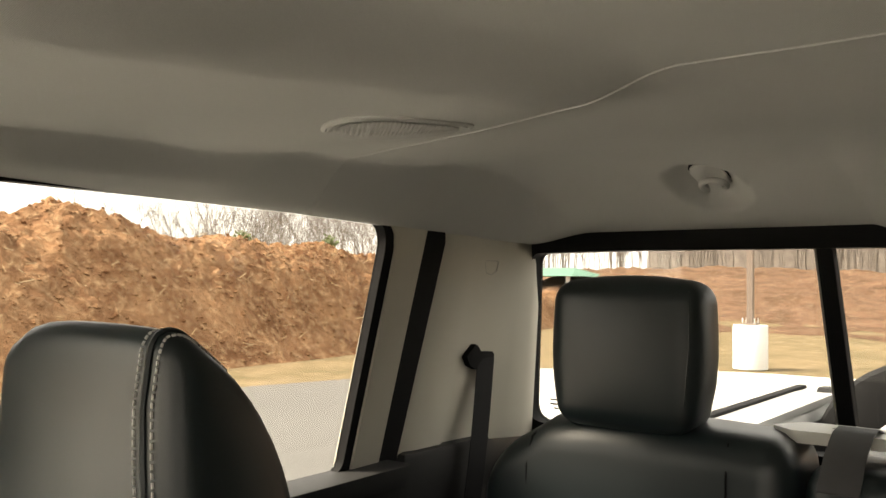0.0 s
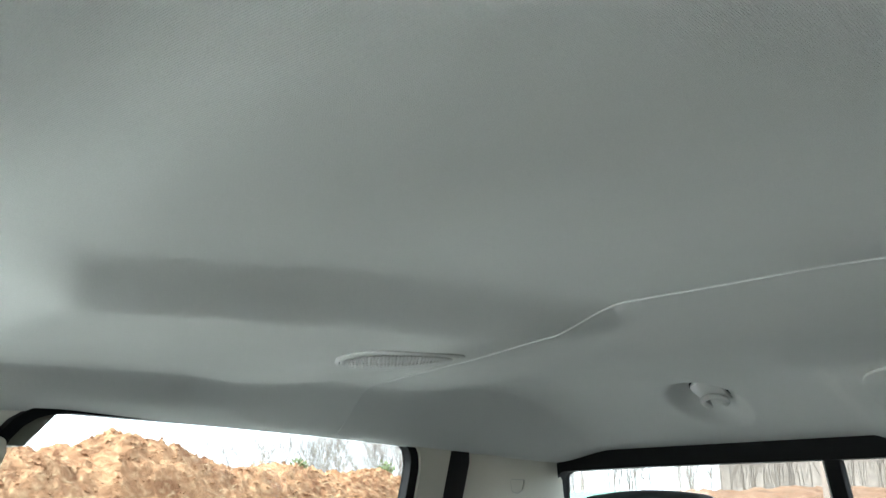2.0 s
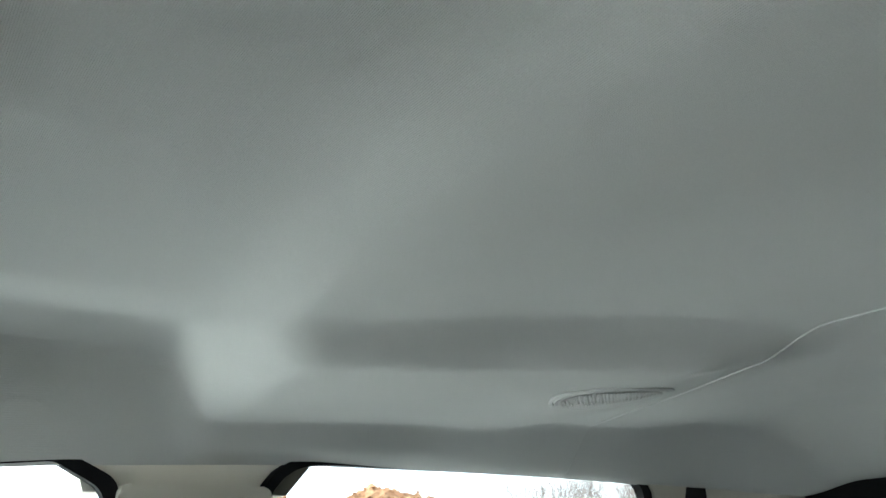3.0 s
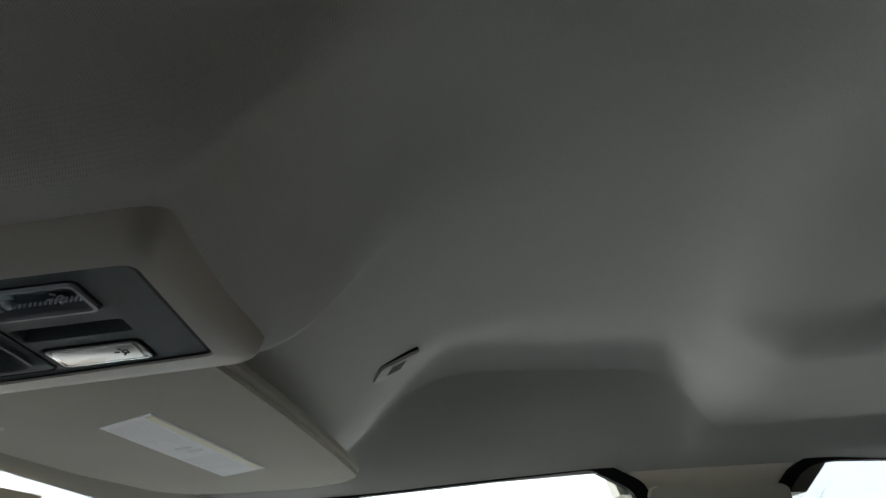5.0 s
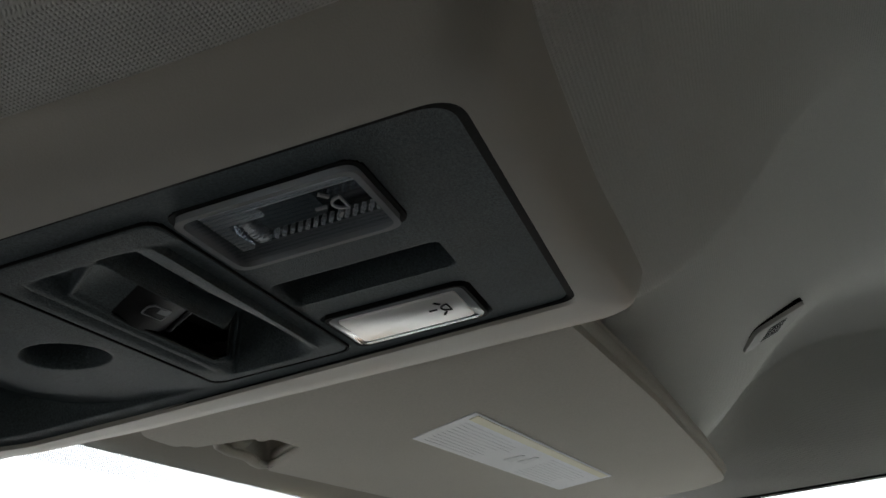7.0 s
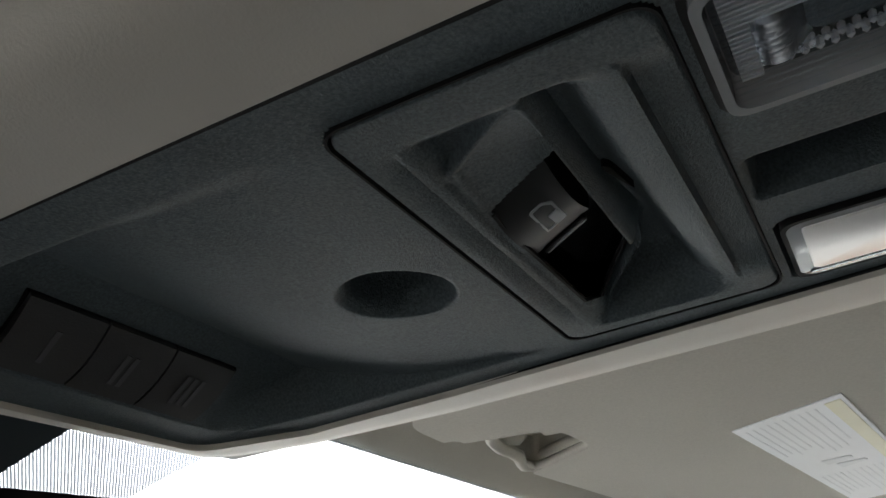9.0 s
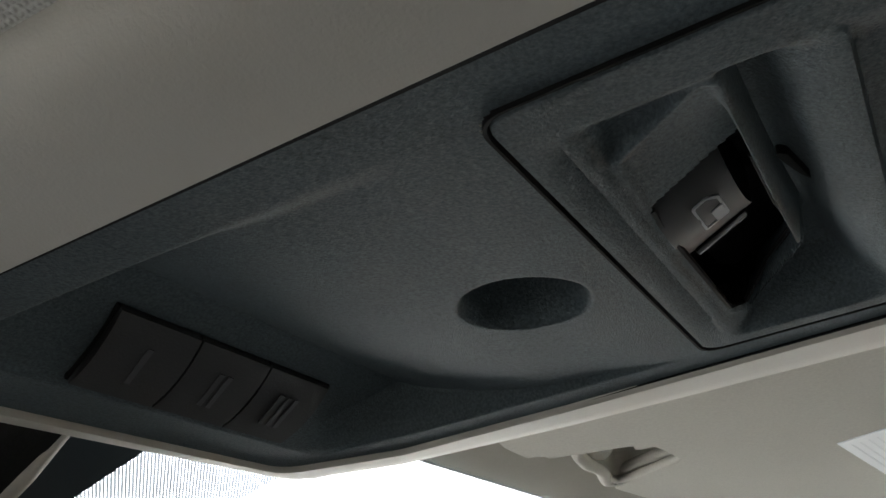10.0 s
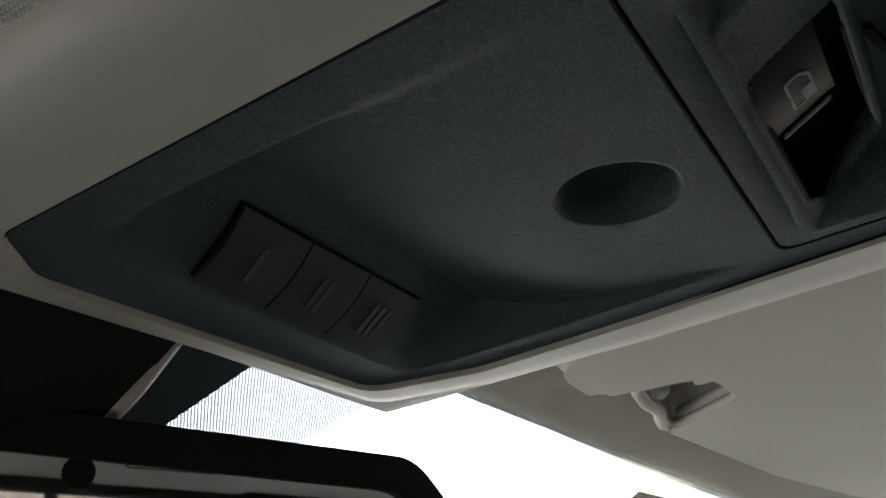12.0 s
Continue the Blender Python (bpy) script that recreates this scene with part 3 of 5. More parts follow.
# ---- windshield and rear window ----
def shield(a, b, h):
    """On the windshield: a across, b down along the slope from the top edge, h inwards."""
    top_y, top_z = 0.150 - 0.13 * a * a, 1.733 - 0.03 * a * a
    run = math.cos(radians(38)) * b
    return (a * (1 + 0.06 * b), top_y + run - h * 0.62 - 0.05 * a * a * b, top_z - math.sin(radians(38)) * b - h * 0.79)


ws = thing("window_front", (0, 0.4, 1.3), "wide curved windshield with a dotted ceramic band along its top", "windshield", kind="structure")
bm = grid(40, 12, lambda u, v: shield((2 * u - 1) * 0.70, 0.85 * v, 0.0))
part("pane", bm, M_GLASS, ws, "clear curved glass").visible_shadow = False
part("dot_band", grid(80, 2, lambda u, v: shield((2 * u - 1) * 0.66, 0.015 * v, 0.002)), M_DOT_EDGE, ws, "printed dots along the top edge")


def mirror_patch(u, v):
    b = 0.20 * v
    half = 0.085 - 0.40 * max(0, b - 0.018)
    return shield(-0.035 + (2 * u - 1) * half, b, 0.003)


def mirror_dots(u, v):
    b = 0.20 * v
    half = 0.085 - 0.40 * max(0, b - 0.018)
    return shield(-0.035 + half + (0.05 + 0.02 * math.exp(-b / 0.03)) * u, b, 0.003)


part("mirror_patch", grid(10, 10, mirror_patch), M_FRIT, ws, "black ceramic patch behind the mirror")
part("patch_dots", grid(10, 10, mirror_dots), M_DOTS, ws, "printed dots beside the patch")


def header(u, v):
    x = (2 * u - 1) * 0.70
    y = 0.085 + 0.071 * v
    return (x, y - 0.13 * x * x, 1.7330 + 0.20 * (0.156 - y) + 0.006 * (1 - v) * v - 0.03 * x * x)


solid("trim_header", grid(60, 8, header), M_HEADER, "cloth strip along the windshield top", "trim", kind="structure")


def rear(a, b, h):
    """On the rear window: a across, b up, h inwards (to the front)."""
    return (a, -1.765 + 0.19 * (b - 1.40) + h - 0.02 * a * a, b)


rw = thing("window_rear", (0, -1.75, 1.40), "rear window with a black frame and a sliding middle pane", "window", kind="structure")
out = rounded([(-0.790, 1.405), (0.790, 1.405), (0.746, 1.764), (0.60, 1.779), (0.0, 1.784), (-0.60, 1.779), (-0.746, 1.764)], [0.03, 0.03, 0.02, 0.2, 0.3, 0.2, 0.02])
inn = rounded([(-0.772, 1.430), (0.772, 1.430), (0.731, 1.738), (0.55, 1.741), (0.0, 1.742), (-0.55, 1.741), (-0.731, 1.738)], [0.03, 0.03, 0.02, 0.2, 0.3, 0.2, 0.02])
part("window_frame", ring(out, inn, rear, -0.01, 0.03), M_BLACK, rw, "black window frame")
for sgn in (1, -1):
    part("divider", prism([(sgn * 0.251, 1.741), (sgn * 0.228, 1.741), (sgn * 0.203, 1.43), (sgn * 0.228, 1.43)], rear, -0.005, 0.022, 0.002), M_BLACK, rw, "black slider upright")
    part("edge_strip", prism([(sgn * 0.256, 1.741), (sgn * 0.2515, 1.741), (sgn * 0.2285, 1.43), (sgn * 0.233, 1.43)], rear, -0.003, 0.012), M_BEZEL, rw)
    part("pane", prism([(sgn * 0.235, 1.43), (sgn * 0.772, 1.43), (sgn * 0.731, 1.74), (sgn * 0.252, 1.741)], rear, 0.0, 0.004), M_DIMMED, rw)
part("pane", prism([(-0.21, 1.43), (0.21, 1.43), (0.235, 1.741), (-0.235, 1.741)], rear, 0.006, 0.010), M_DIMMED, rw)
bars = bmesh.new()
for k, (w0, w1) in enumerate(((0.700, 0.735), (0.690, 0.735), (0.700, 0.728))):
    prism(rect(w0, w1, 1.470 - 0.008 * k, 1.473 - 0.008 * k), rear, 0.004, 0.0045, bm=bars)
part("glass_print", bars, M_FAINT, rw)


# ---- overhead console ----
def K(x, y, h):
    """Console place: x across, y to the front, h up from the face of the panel."""
    return (x, y, 1.72 - 0.115 * y + h)


con = thing("overhead_console", K(0, 0, 0.03), "overhead console with warm grey shell, slate panel, lamps and switches", "overhead console")

OUT = rounded([(-0.090, -0.146), (0.100, -0.146), (0.0965, 0.055), (0.0905, 0.103), (0.0800, 0.1345), (-0.075, 0.1435), (-0.096, 0.118)], [0.016, 0.012, 0.05, 0.03, 0.010, 0.02, 0.03], 8)
INN = rounded([(-0.0675, -0.1255), (0.0600, -0.1255), (0.0675, 0.040), (0.0680, 0.090), (0.0575, 0.1225), (-0.052, 0.1270), (-0.0672, 0.1165)], [0.008, 0.006, 0.05, 0.02, 0.010, 0.008, 0.008], 8)


def dense(a, b, step=0.004):
    """Two paired outlines with their long edges cut into short ones."""
    pa, pb = [], []
    for i in range(len(a)):
        j = (i + 1) % len(a)
        k = max(1, round(math.hypot(a[j][0] - a[i][0], a[j][1] - a[i][1]) / step))
        for q in range(k):
            f = q / k
            pa.append((a[i][0] + (a[j][0] - a[i][0]) * f, a[i][1] + (a[j][1] - a[i][1]) * f))
            pb.append((b[i][0] + (b[j][0] - b[i][0]) * f, b[i][1] + (b[j][1] - b[i][1]) * f))
    return pa, pb


def shell():
    """The shell: a rounded frame from the panel's edge up to the headliner."""
    bm = bmesh.new()
    inn, out = dense(INN, OUT)
    sides = [(0.0, 0.010), (0.0, 0.0008), (0.03, -0.0006), (0.40, 0.0002), (0.72, 0.0016), (0.86, 0.0042), (0.94, 0.0085), (0.99, 0.016), (1.0, 0.024), (1.02, 0.045)]
    back = [(0.0, 0.010), (0.0, 0.0008), (0.03, -0.0006), (0.26, 0.0002), (0.38, 0.0018), (0.52, 0.0055), (0.74, 0.0125), (0.92, 0.0195), (1.0, 0.026), (1.02, 0.045)]
    rows = []
    for (f, h), (f2, h2) in zip(sides, back):
        row = []
        for a, b in zip(inn, out):
            w = ease(0.3, 0.95, (a[1] - b[1]) / math.hypot(b[0] - a[0], b[1] - a[1]))
            g, k = f + (f2 - f) * w, h + (h2 - h) * w
            row.append(bm.verts.new(K(a[0] + (b[0] - a[0]) * g, a[1] + (b[1] - a[1]) * g, k)))
        rows.append(row)
    n = len(inn)
    for p, q in zip(rows, rows[1:]):
        for i in range(n):
            bm.faces.new((p[i], p[(i + 1) % n], q[(i + 1) % n], q[i]))
    return bm


part("shell", shell(), M_BEZEL, con, "warm grey plastic shell", angle=50)
part("edge_gap", tube([K(0.0988, -0.130, 0.0120), K(0.0983, -0.09, 0.0114), K(0.0974, -0.03, 0.0110), K(0.0962, 0.03, 0.0106)], 0.0011, 6), M_BLACK, con)


def gap_width(a, b):
    """The dark joint closes along the front and the passenger side."""
    return 1 - 0.97 * max(ease(0.0, 0.03, a) * ease(-0.120, -0.105, b), ease(0.112, 0.120, b))


part("gap", ring([(a * 1.004, b * 1.004) for a, b in INN], [(a * (1.004 - gap_width(a, b) * (0.013 + 0.019 * ease(0.03, -0.05, b))), b * (1.004 - gap_width(a, b) * (0.009 + 0.011 * ease(0.03, -0.05, b)))) for a, b in INN], K, 0.0005, 0.003), M_BLACK, con)

SW = (-0.0556, 0.0547, -0.0506, 0.0010)          # switch panel: x0 x1 y0 y1
LAMP_A = (-0.0545, -0.0228, -0.0985, -0.0538)
LAMP_B = (0.0235, 0.0545, -0.0985, -0.0538)


def in_rect(x, y, r, grow=0.0, rad=0.006):
    """Signed distance to a rounded rectangle, negative inside."""
    cx, cy = (r[0] + r[1]) / 2, (r[2] + r[3]) / 2
    dx, dy = abs(x - cx) - ((r[1] - r[0]) / 2 + grow - rad), abs(y - cy) - ((r[3] - r[2]) / 2 + grow - rad)
    return math.hypot(max(dx, 0), max(dy, 0)) + min(max(dx, dy), 0) - rad


def bin_height(x, y):
    """The scooped tray ahead of the switch: deepens to the front, ends in the button wall."""
    if y < 0.004 or y > 0.112:
        return 0.0
    left, right = -0.0553, 0.0575 - 0.10 * max(0, y - 0.085)
    depth = 0.0235 * (max(0.0, y - 0.026) / 0.079) ** 1.9 + 0.0016 * ease(0.004, 0.03, y)
    # the wall that holds the buttons
    back = 0.0012 + (0.1065 - y) / 0.0180 * 0.0085
    side_l = ease(left - 0.0005, left + 0.0060, x)
    side_r = ease(right + 0.0003, right - 0.0018 - 0.011 * ease(0.070, 0.100, y), x)
    h = depth * side_l * side_r
    return max(0.0, min(h, max(0.0, back) * (0.15 + 0.85 * side_l * side_r)))


def panel_height(x, y):
    h = bin_height(x, y)
    # finger dimple
    d = math.hypot(x - 0.0048, y - 0.0220)
    h += 0.0165 * (1 - ease(0.0082, 0.0133, d)) * (1 - 0.25 * ease(0.0, 0.012, x + y * 0.3))
    # long slot between the lamps
    s = in_rect(x, y, (-0.0060, 0.0108, -0.1010, -0.0525), 0, 0.002)
    h += 0.019 * (1 - ease(-0.0022, 0.0003, s))
    # lamp openings
    for r in (LAMP_A, LAMP_B):
        h += 0.009 * (1 - ease(-0.0006, 0.0004, in_rect(x, y, r, 0.0008, 0.004)))
    # edge of the panel
    return h


def inside_outline(x, y, pts):
    c, j = False, len(pts) - 1
    for i in range(len(pts)):
        (xi, yi), (xj, yj) = pts[i], pts[j]
        if (yi > y) != (yj > y) and x < (xj - xi) * (y - yi) / (yj - yi) + xi:
            c = not c
        j = i
    return c


def sheet(x0, x1, y0, y1, step, height, keep):
    """A fine moulded sheet over the cells that keep() lets through."""
    bm = bmesh.new()
    nx, ny = round((x1 - x0) / step), round((y1 - y0) / step)
    vs = {}

    def vert(i, j):
        if (i, j) not in vs:
            x, y = x0 + i * (x1 - x0) / nx, y0 + j * (y1 - y0) / ny
            vs[i, j] = bm.verts.new(K(x, y, height(x, y)))
        return vs[i, j]

    for j in range(ny):
        for i in range(nx):
            x, y = x0 + (i + 0.5) * (x1 - x0) / nx, y0 + (j + 0.5) * (y1 - y0) / ny
            if keep(x, y):
                bm.faces.new((vert(i, j), vert(i + 1, j), vert(i + 1, j + 1), vert(i, j + 1)))
    return bm


GROW = [(a * 1.004, b * 1.002) for a, b in INN]
bm = sheet(-0.069, 0.0705, -0.127, 0.129, 0.0006, lambda x, y: panel_height(x, y) + 0.0010,
           lambda x, y: inside_outline(x, y, GROW) and in_rect(x, y, SW, 0.0004, 0.005) > 0)
part("panel", bm, M_SLATE, con, "slate plastic panel with a scooped tray", angle=70)
# dark gap under the switch panel's joint
part("joint", prism(rounded([(SW[0] - 0.002, SW[2] - 0.002), (SW[1] + 0.002, SW[2] - 0.002), (SW[1] + 0.002, SW[3] + 0.002), (SW[0] - 0.002, SW[3] + 0.002)], 0.006), K, 0.016, 0.019), M_BLACK, con)


POD = [(-0.0330, -0.0095), (-0.0100, -0.0080), (0.0350, -0.0084), (0.0425, -0.0122), (0.0190, -0.0278), (-0.0430, -0.0278), (-0.0450, -0.0250)]


def pod_edge(x, y):
    """Signed distance to the leaf-shaped switch pod, negative inside."""
    far = -1.0
    for (ax, ay), (bx, by) in zip(POD, POD[1:] + POD[:1]):
        n = math.hypot(bx - ax, by - ay)
        far = max(far, ((bx - ax) * (ay - y) - (ax - x) * (by - ay)) / n * -1)
    return far


def face_height(y):
    """Depth of the slanted switch face: near the lip at the front, deeper towards the ridge."""
    return 0.0006 + 0.29 * max(0.0, -0.0092 - y)


def switch_height(x, y):
    """The pocket round the window switch: soft lip, gutter, rimmed pod with its well, ridge, scooped channel."""
    s = in_rect(x, y, (-0.0465, 0.0500, -0.0430, -0.0060), 0, 0.004)
    edge = ease(-0.0012, 0.0, in_rect(x, y, SW, 0, 0.005))
    h = 0.0030 * edge * edge
    # broad soft chamfer on the front side
    h += 0.0022 * ease(-0.0010, -0.0085, y) * ease(-0.0470, -0.0380, x) * (1 - ease(0.030, 0.046, x))
    if s < 0.0:
        # gutter between the lip and the pod, shallow along the front side
        gutter = (0.0024 + 0.0010 * ease(-0.020, -0.036, x)) * ease(0.0, -0.0065, s) * ease(-0.0060, -0.0105, y)
        # channel behind the ridge, deeper towards the far end
        deep = 0.0080 + 0.0060 * ease(-0.02, 0.040, x)
        channel = deep * (0.6 * ease(-0.0430, -0.0290, y) + 0.4 * ease(-0.0360, -0.0290, y)) * ease(-0.0465, -0.0415, x) * (1 - ease(0.0400, 0.0500, x))
        beyond = max(ease(-0.0272, -0.0282, y), ease(0.0, 0.0030, 0.66 * (x - 0.0190) - (y + 0.0278)) * ease(0.0180, 0.0210, x))
        h = gutter + (channel - gutter) * beyond
        e = -pod_edge(x, y)
        if e > -0.0006:
            rim = 0.0006 + 0.0002 * ease(-0.026, -0.012, y) + (face_height(y) + 0.0046) * ease(0.012, 0.022, x) * ease(-0.010, -0.014, y)
            floor = 0.0012 + (face_height(y) + 0.0006 - 0.0012) * ease(-0.0450, -0.0240, x)
            top = rim + (floor - rim) * ease(0.0008, 0.0022, e)
            h += (top - h) * ease(-0.0006, 0.0004, e)
    return h


def in_well(x, y):
    """The opening in the pod that the rocker fills."""
    return -pod_edge(x, y) > 0.0017 and x > -0.0218 + 0.36 * (y + 0.0245)


part("switch_panel", sheet(SW[0], SW[1], SW[2], SW[3], 0.0005, lambda x, y: switch_height(x, y) + 0.0004, lambda x, y: in_rect(x, y, SW, -0.0001, 0.005) < 0 and not in_well(x, y)), M_SLATE, con, "slate plastic switch surround", angle=70)
def inset(poly, d):
    """A convex outline moved inwards by d."""
    out = []
    for i in range(len(poly)):
        (ax, ay), (bx, by), (cx, cy) = poly[i - 1], poly[i], poly[(i + 1) % len(poly)]
        u, w = Vector((bx - ax, by - ay)).normalized(), Vector((cx - bx, cy - by)).normalized()
        n, m = Vector((u.y, -u.x)), Vector((w.y, -w.x))
        side = (n + m).normalized()
        out.append(Vector((bx, by)) + side * d / max(0.2, side.dot(n)))
    return out


# soft black seal along the edge of the opening
lip = inset(POD, 0.0015)
edge_pts = [lip[0].lerp(lip[1], 0.75), lip[1], lip[1].lerp(lip[2], 0.5), lip[2], lip[3], lip[3].lerp(lip[4], 0.5), lip[4], lip[4].lerp(lip[5], 0.3), lip[4].lerp(lip[5], 0.6)]
part("well_seal", tube([K(p.x, p.y, switch_height(p.x, p.y) + 0.0006) for p in edge_pts], 0.0006, 6), M_BLACK, con)
slot = lambda a, b, h: K(a, b, switch_height(a, b) + h)
part("coin_slot", prism(rounded([(-0.0095, -0.0288), (-0.0078, -0.0286), (0.0005, -0.0306), (-0.0002, -0.0324), (-0.0085, -0.0303)], 0.0007, 3), slot, -0.0012, 0.001), M_BLACK, con)
line = rounded([(SW[0], SW[2]), (SW[1], SW[2]), (SW[1], SW[3]), (SW[0], SW[3])], 0.005, 8)
mid = ((SW[0] + SW[1]) / 2, (SW[2] + SW[3]) / 2)
inner = [(mid[0] + (a - mid[0]) * 0.9945, mid[1] + (b - mid[1]) * 0.988) for a, b in line]
outer = [(mid[0] + (a - mid[0]) * 1.0025, mid[1] + (b - mid[1]) * 1.0055) for a, b in line]
part("joint_line", ring(outer, inner, K, 0.00025, 0.004), M_BLACK, con)


# window rocker: curved tile with the symbol, finger bar, sunken half
def on_rocker(a, b, h):
    bend = 16.0 * max(0.0, a + 0.0050) ** 2 + 9.0 * min(0.0, a + 0.0050) ** 2
    return K(a - 0.0050 + 0.36 * (b + 0.0245), b, face_height(b) + 0.0002 + bend - h)


bm = bmesh.new()
Y_TILE = (-0.0220, -0.0092)
for k in range(18):
    a0, a1 = -0.0180 + 0.0260 * k / 18, -0.0180 + 0.0260 * (k + 1) / 18
    corners = ((a0, Y_TILE[0]), (a1, Y_TILE[0]), (a1, Y_TILE[1]), (a0, Y_TILE[1]))
    vl = [bm.verts.new(on_rocker(a, b, 0.0)) for a, b in corners]
    vh = [bm.verts.new(on_rocker(a, b, -0.0090)) for a, b in corners]
    bm.faces.new(vl)
    for i in range(4):
        if (i == 3 and k > 0) or (i == 1 and k < 17):
            continue
        bm.faces.new((vl[i], vl[(i + 1) % 4], vh[(i + 1) % 4], vh[i]))
bmesh.ops.remove_doubles(bm, verts=bm.verts, dist=0.00002)
rock = part("rocker", bm, M_GLOSS, con, "black window switch with a printed window symbol")
part("rocker_half", prism(rounded([(0.0020, -0.0268), (0.0180, -0.0268), (0.0408, -0.0122), (0.0345, -0.0090), (0.0020, -0.0090)], 0.001, 3), lambda a, b, h: K(a, b, face_height(b) + 0.0095 + 0.06 * (a - 0.0122) + h), 0.0, 0.006, 0.0005), M_GLOSS, rock)
part("finger_bar", prism(rect(0.0078, 0.0098, -0.0207, -0.0105, 0.0006, 2), lambda a, b, h: K(a - 0.0050 + 0.36 * (b + 0.0245), b, face_height(b) + h), 0.0022, 0.008, 0.0005), M_GLOSS, rock)
part("finger_edge", prism(rect(0.0098, 0.0102, -0.0204, -0.0108), lambda a, b, h: K(a - 0.0050 + 0.36 * (b + 0.0245), b, face_height(b) + h), 0.0024, 0.0032), M_MARK, rock, "pale edge of the finger bar")
# window symbol: an outlined pane, half of it filled
icon_o = rounded([(0.0015, -0.0192), (0.0015, -0.0146), (-0.0085, -0.0146), (-0.0085, -0.0174), (-0.0065, -0.0192)], [0.0006, 0.0006, 0.0006, 0.001, 0.001], 3)
icon_c = (-0.0035, -0.0169)
icon_i = [(icon_c[0] + (a - icon_c[0]) * 0.88, icon_c[1] + (b - icon_c[1]) * 0.80) for a, b in icon_o]
part("window_symbol", ring(icon_o, icon_i, on_rocker, 0.0, 0.00025), M_MARK, rock)
part("symbol_fill", prism(rect(-0.0035, 0.0010, -0.0189, -0.0169), on_rocker, 0.0, 0.00025), M_MARK, rock)


# three remote buttons on the tray's front wall
def wall(a, b, h):
    """On the button wall: a across, b from the top of the wall down to its lower edge, h out of it."""
    h += 0.0062 * b * (1 - b)
    return K(a + 0.0045 * b, 0.0882 + 0.0180 * b - 0.43 * h, 0.0100 - 0.0085 * b - 0.90 * h)


part("button_bed", prism([(0.0323, k2 / 8) for k2 in range(9)] + [(-0.0345, 1 - k2 / 8) for k2 in range(9)], wall, -0.001, 0.0002), M_BLACK, con)
for k in range(3):
    x0 = -0.0338 + 0.0219 * k
    btn = part("button", prism([(x0 + 0.0213, k2 / 8) for k2 in range(9)] + [(x0, 1 - k2 / 8) for k2 in range(9)], wall, -0.002, 0.0012), M_BUTTON, con, "dark remote button marked with %s" % ("one bar", "two bars", "three bars")[k])
    for j in range(k + 1):
        c = x0 + 0.0108 + (j - k / 2) * 0.0026
        part("mark", prism(rect(c - 0.0007, c + 0.0007, 0.26, 0.74), wall, 0.0012, 0.0014), M_FAINT, btn)

# reading lamp: clear ribbed lens over a bright reflector
def lamp_frame(r, h0, h1, w):
    o = rect(r[0], r[1], r[2], r[3], 0.004)
    c = ((r[0] + r[1]) / 2, (r[2] + r[3]) / 2)
    i = [(c[0] + (a - c[0]) * (1 - 2 * w / (r[1] - r[0])), c[1] + (b - c[1]) * (1 - 2 * w / (r[3] - r[2]))) for a, b in o]
    return ring(o, i, K, h0, h1)


lampa = part("reading_lamp", lamp_frame(LAMP_A, -0.0010, 0.0050, 0.0015), M_EDGE, con, "clear ribbed reading lamp lens")
bm = bmesh.new()
x0, x1, y0, y1 = LAMP_A[0] + 0.002, LAMP_A[1] - 0.002, LAMP_A[2] + 0.002, LAMP_A[3] - 0.002
grid(60, 2, lambda u, v: K(x0 + (x1 - x0) * u, y0 + (y1 - y0) * v, 0.0006 + 0.0005 * math.sin(u * 60 * math.pi / 2.0)), bm)
part("lens", bm, M_SMOKED, lampa, "smoky ribbed lens")
part("reflector", prism(rect(x0, x1, y0, y1, 0.002), K, 0.0078, 0.0088), M_SMOKE, lampa)
part("bulb_bowl", grid(60, 12, lambda u, v: K(-0.0343 + 0.0090 * (2 * u - 1), -0.0627 + 0.0050 * (2 * v - 1), 0.0018 + 0.0034 * min(1, abs(2 * u - 1) ** 3 + (2 * v - 1) ** 2) + 0.0004 * math.sin(u * 75))), M_CHROME, lampa, "bright ribbed bulb cover")
part("inner_plate", prism(rect(-0.0442, -0.0325, -0.0832, -0.0672, 0.002), K, 0.0030, 0.0070, 0.0006), M_SLATE, lampa, "dark inner plate")
ribs = bmesh.new()
for k in range(11):
    x = -0.0522 + 0.0011 * k
    prism(rect(x, x + 0.00045, -0.0965 if k < 7 else -0.0700, LAMP_A[3] - 0.003), K, 0.0022, 0.0050, bm=ribs)
for k in range(12):
    x = -0.0398 + 0.0011 * k
    prism(rect(x, x + 0.00045, -0.0600, LAMP_A[3] - 0.003), K, 0.0022, 0.0050, bm=ribs)
part("ribs", ribs, M_BRIGHT, lampa, "bright moulded ribs")
teeth = bmesh.new()
for k in range(15):
    for j in (0, 1):
        cx, cy = -0.0290 + 0.0016 * j, -0.0945 + 0.0021 * k + 0.00105 * j
        prism([(cx - 0.0008, cy), (cx, cy - 0.0006), (cx + 0.0008, cy), (cx, cy + 0.0006)], K, 0.0034, 0.0050, bm=teeth)
part("teeth", teeth, M_BRIGHT, lampa, "row of small bright facets")
part("gap", ring(rect(LAMP_A[0] - 0.0013, LAMP_A[1] + 0.0013, LAMP_A[2] - 0.0013, LAMP_A[3] + 0.0013, 0.005), rect(LAMP_A[0] + 0.0004, LAMP_A[1] - 0.0004, LAMP_A[2] + 0.0004, LAMP_A[3] - 0.0004, 0.004), K, 0.0007, 0.004), M_BLACK, lampa)


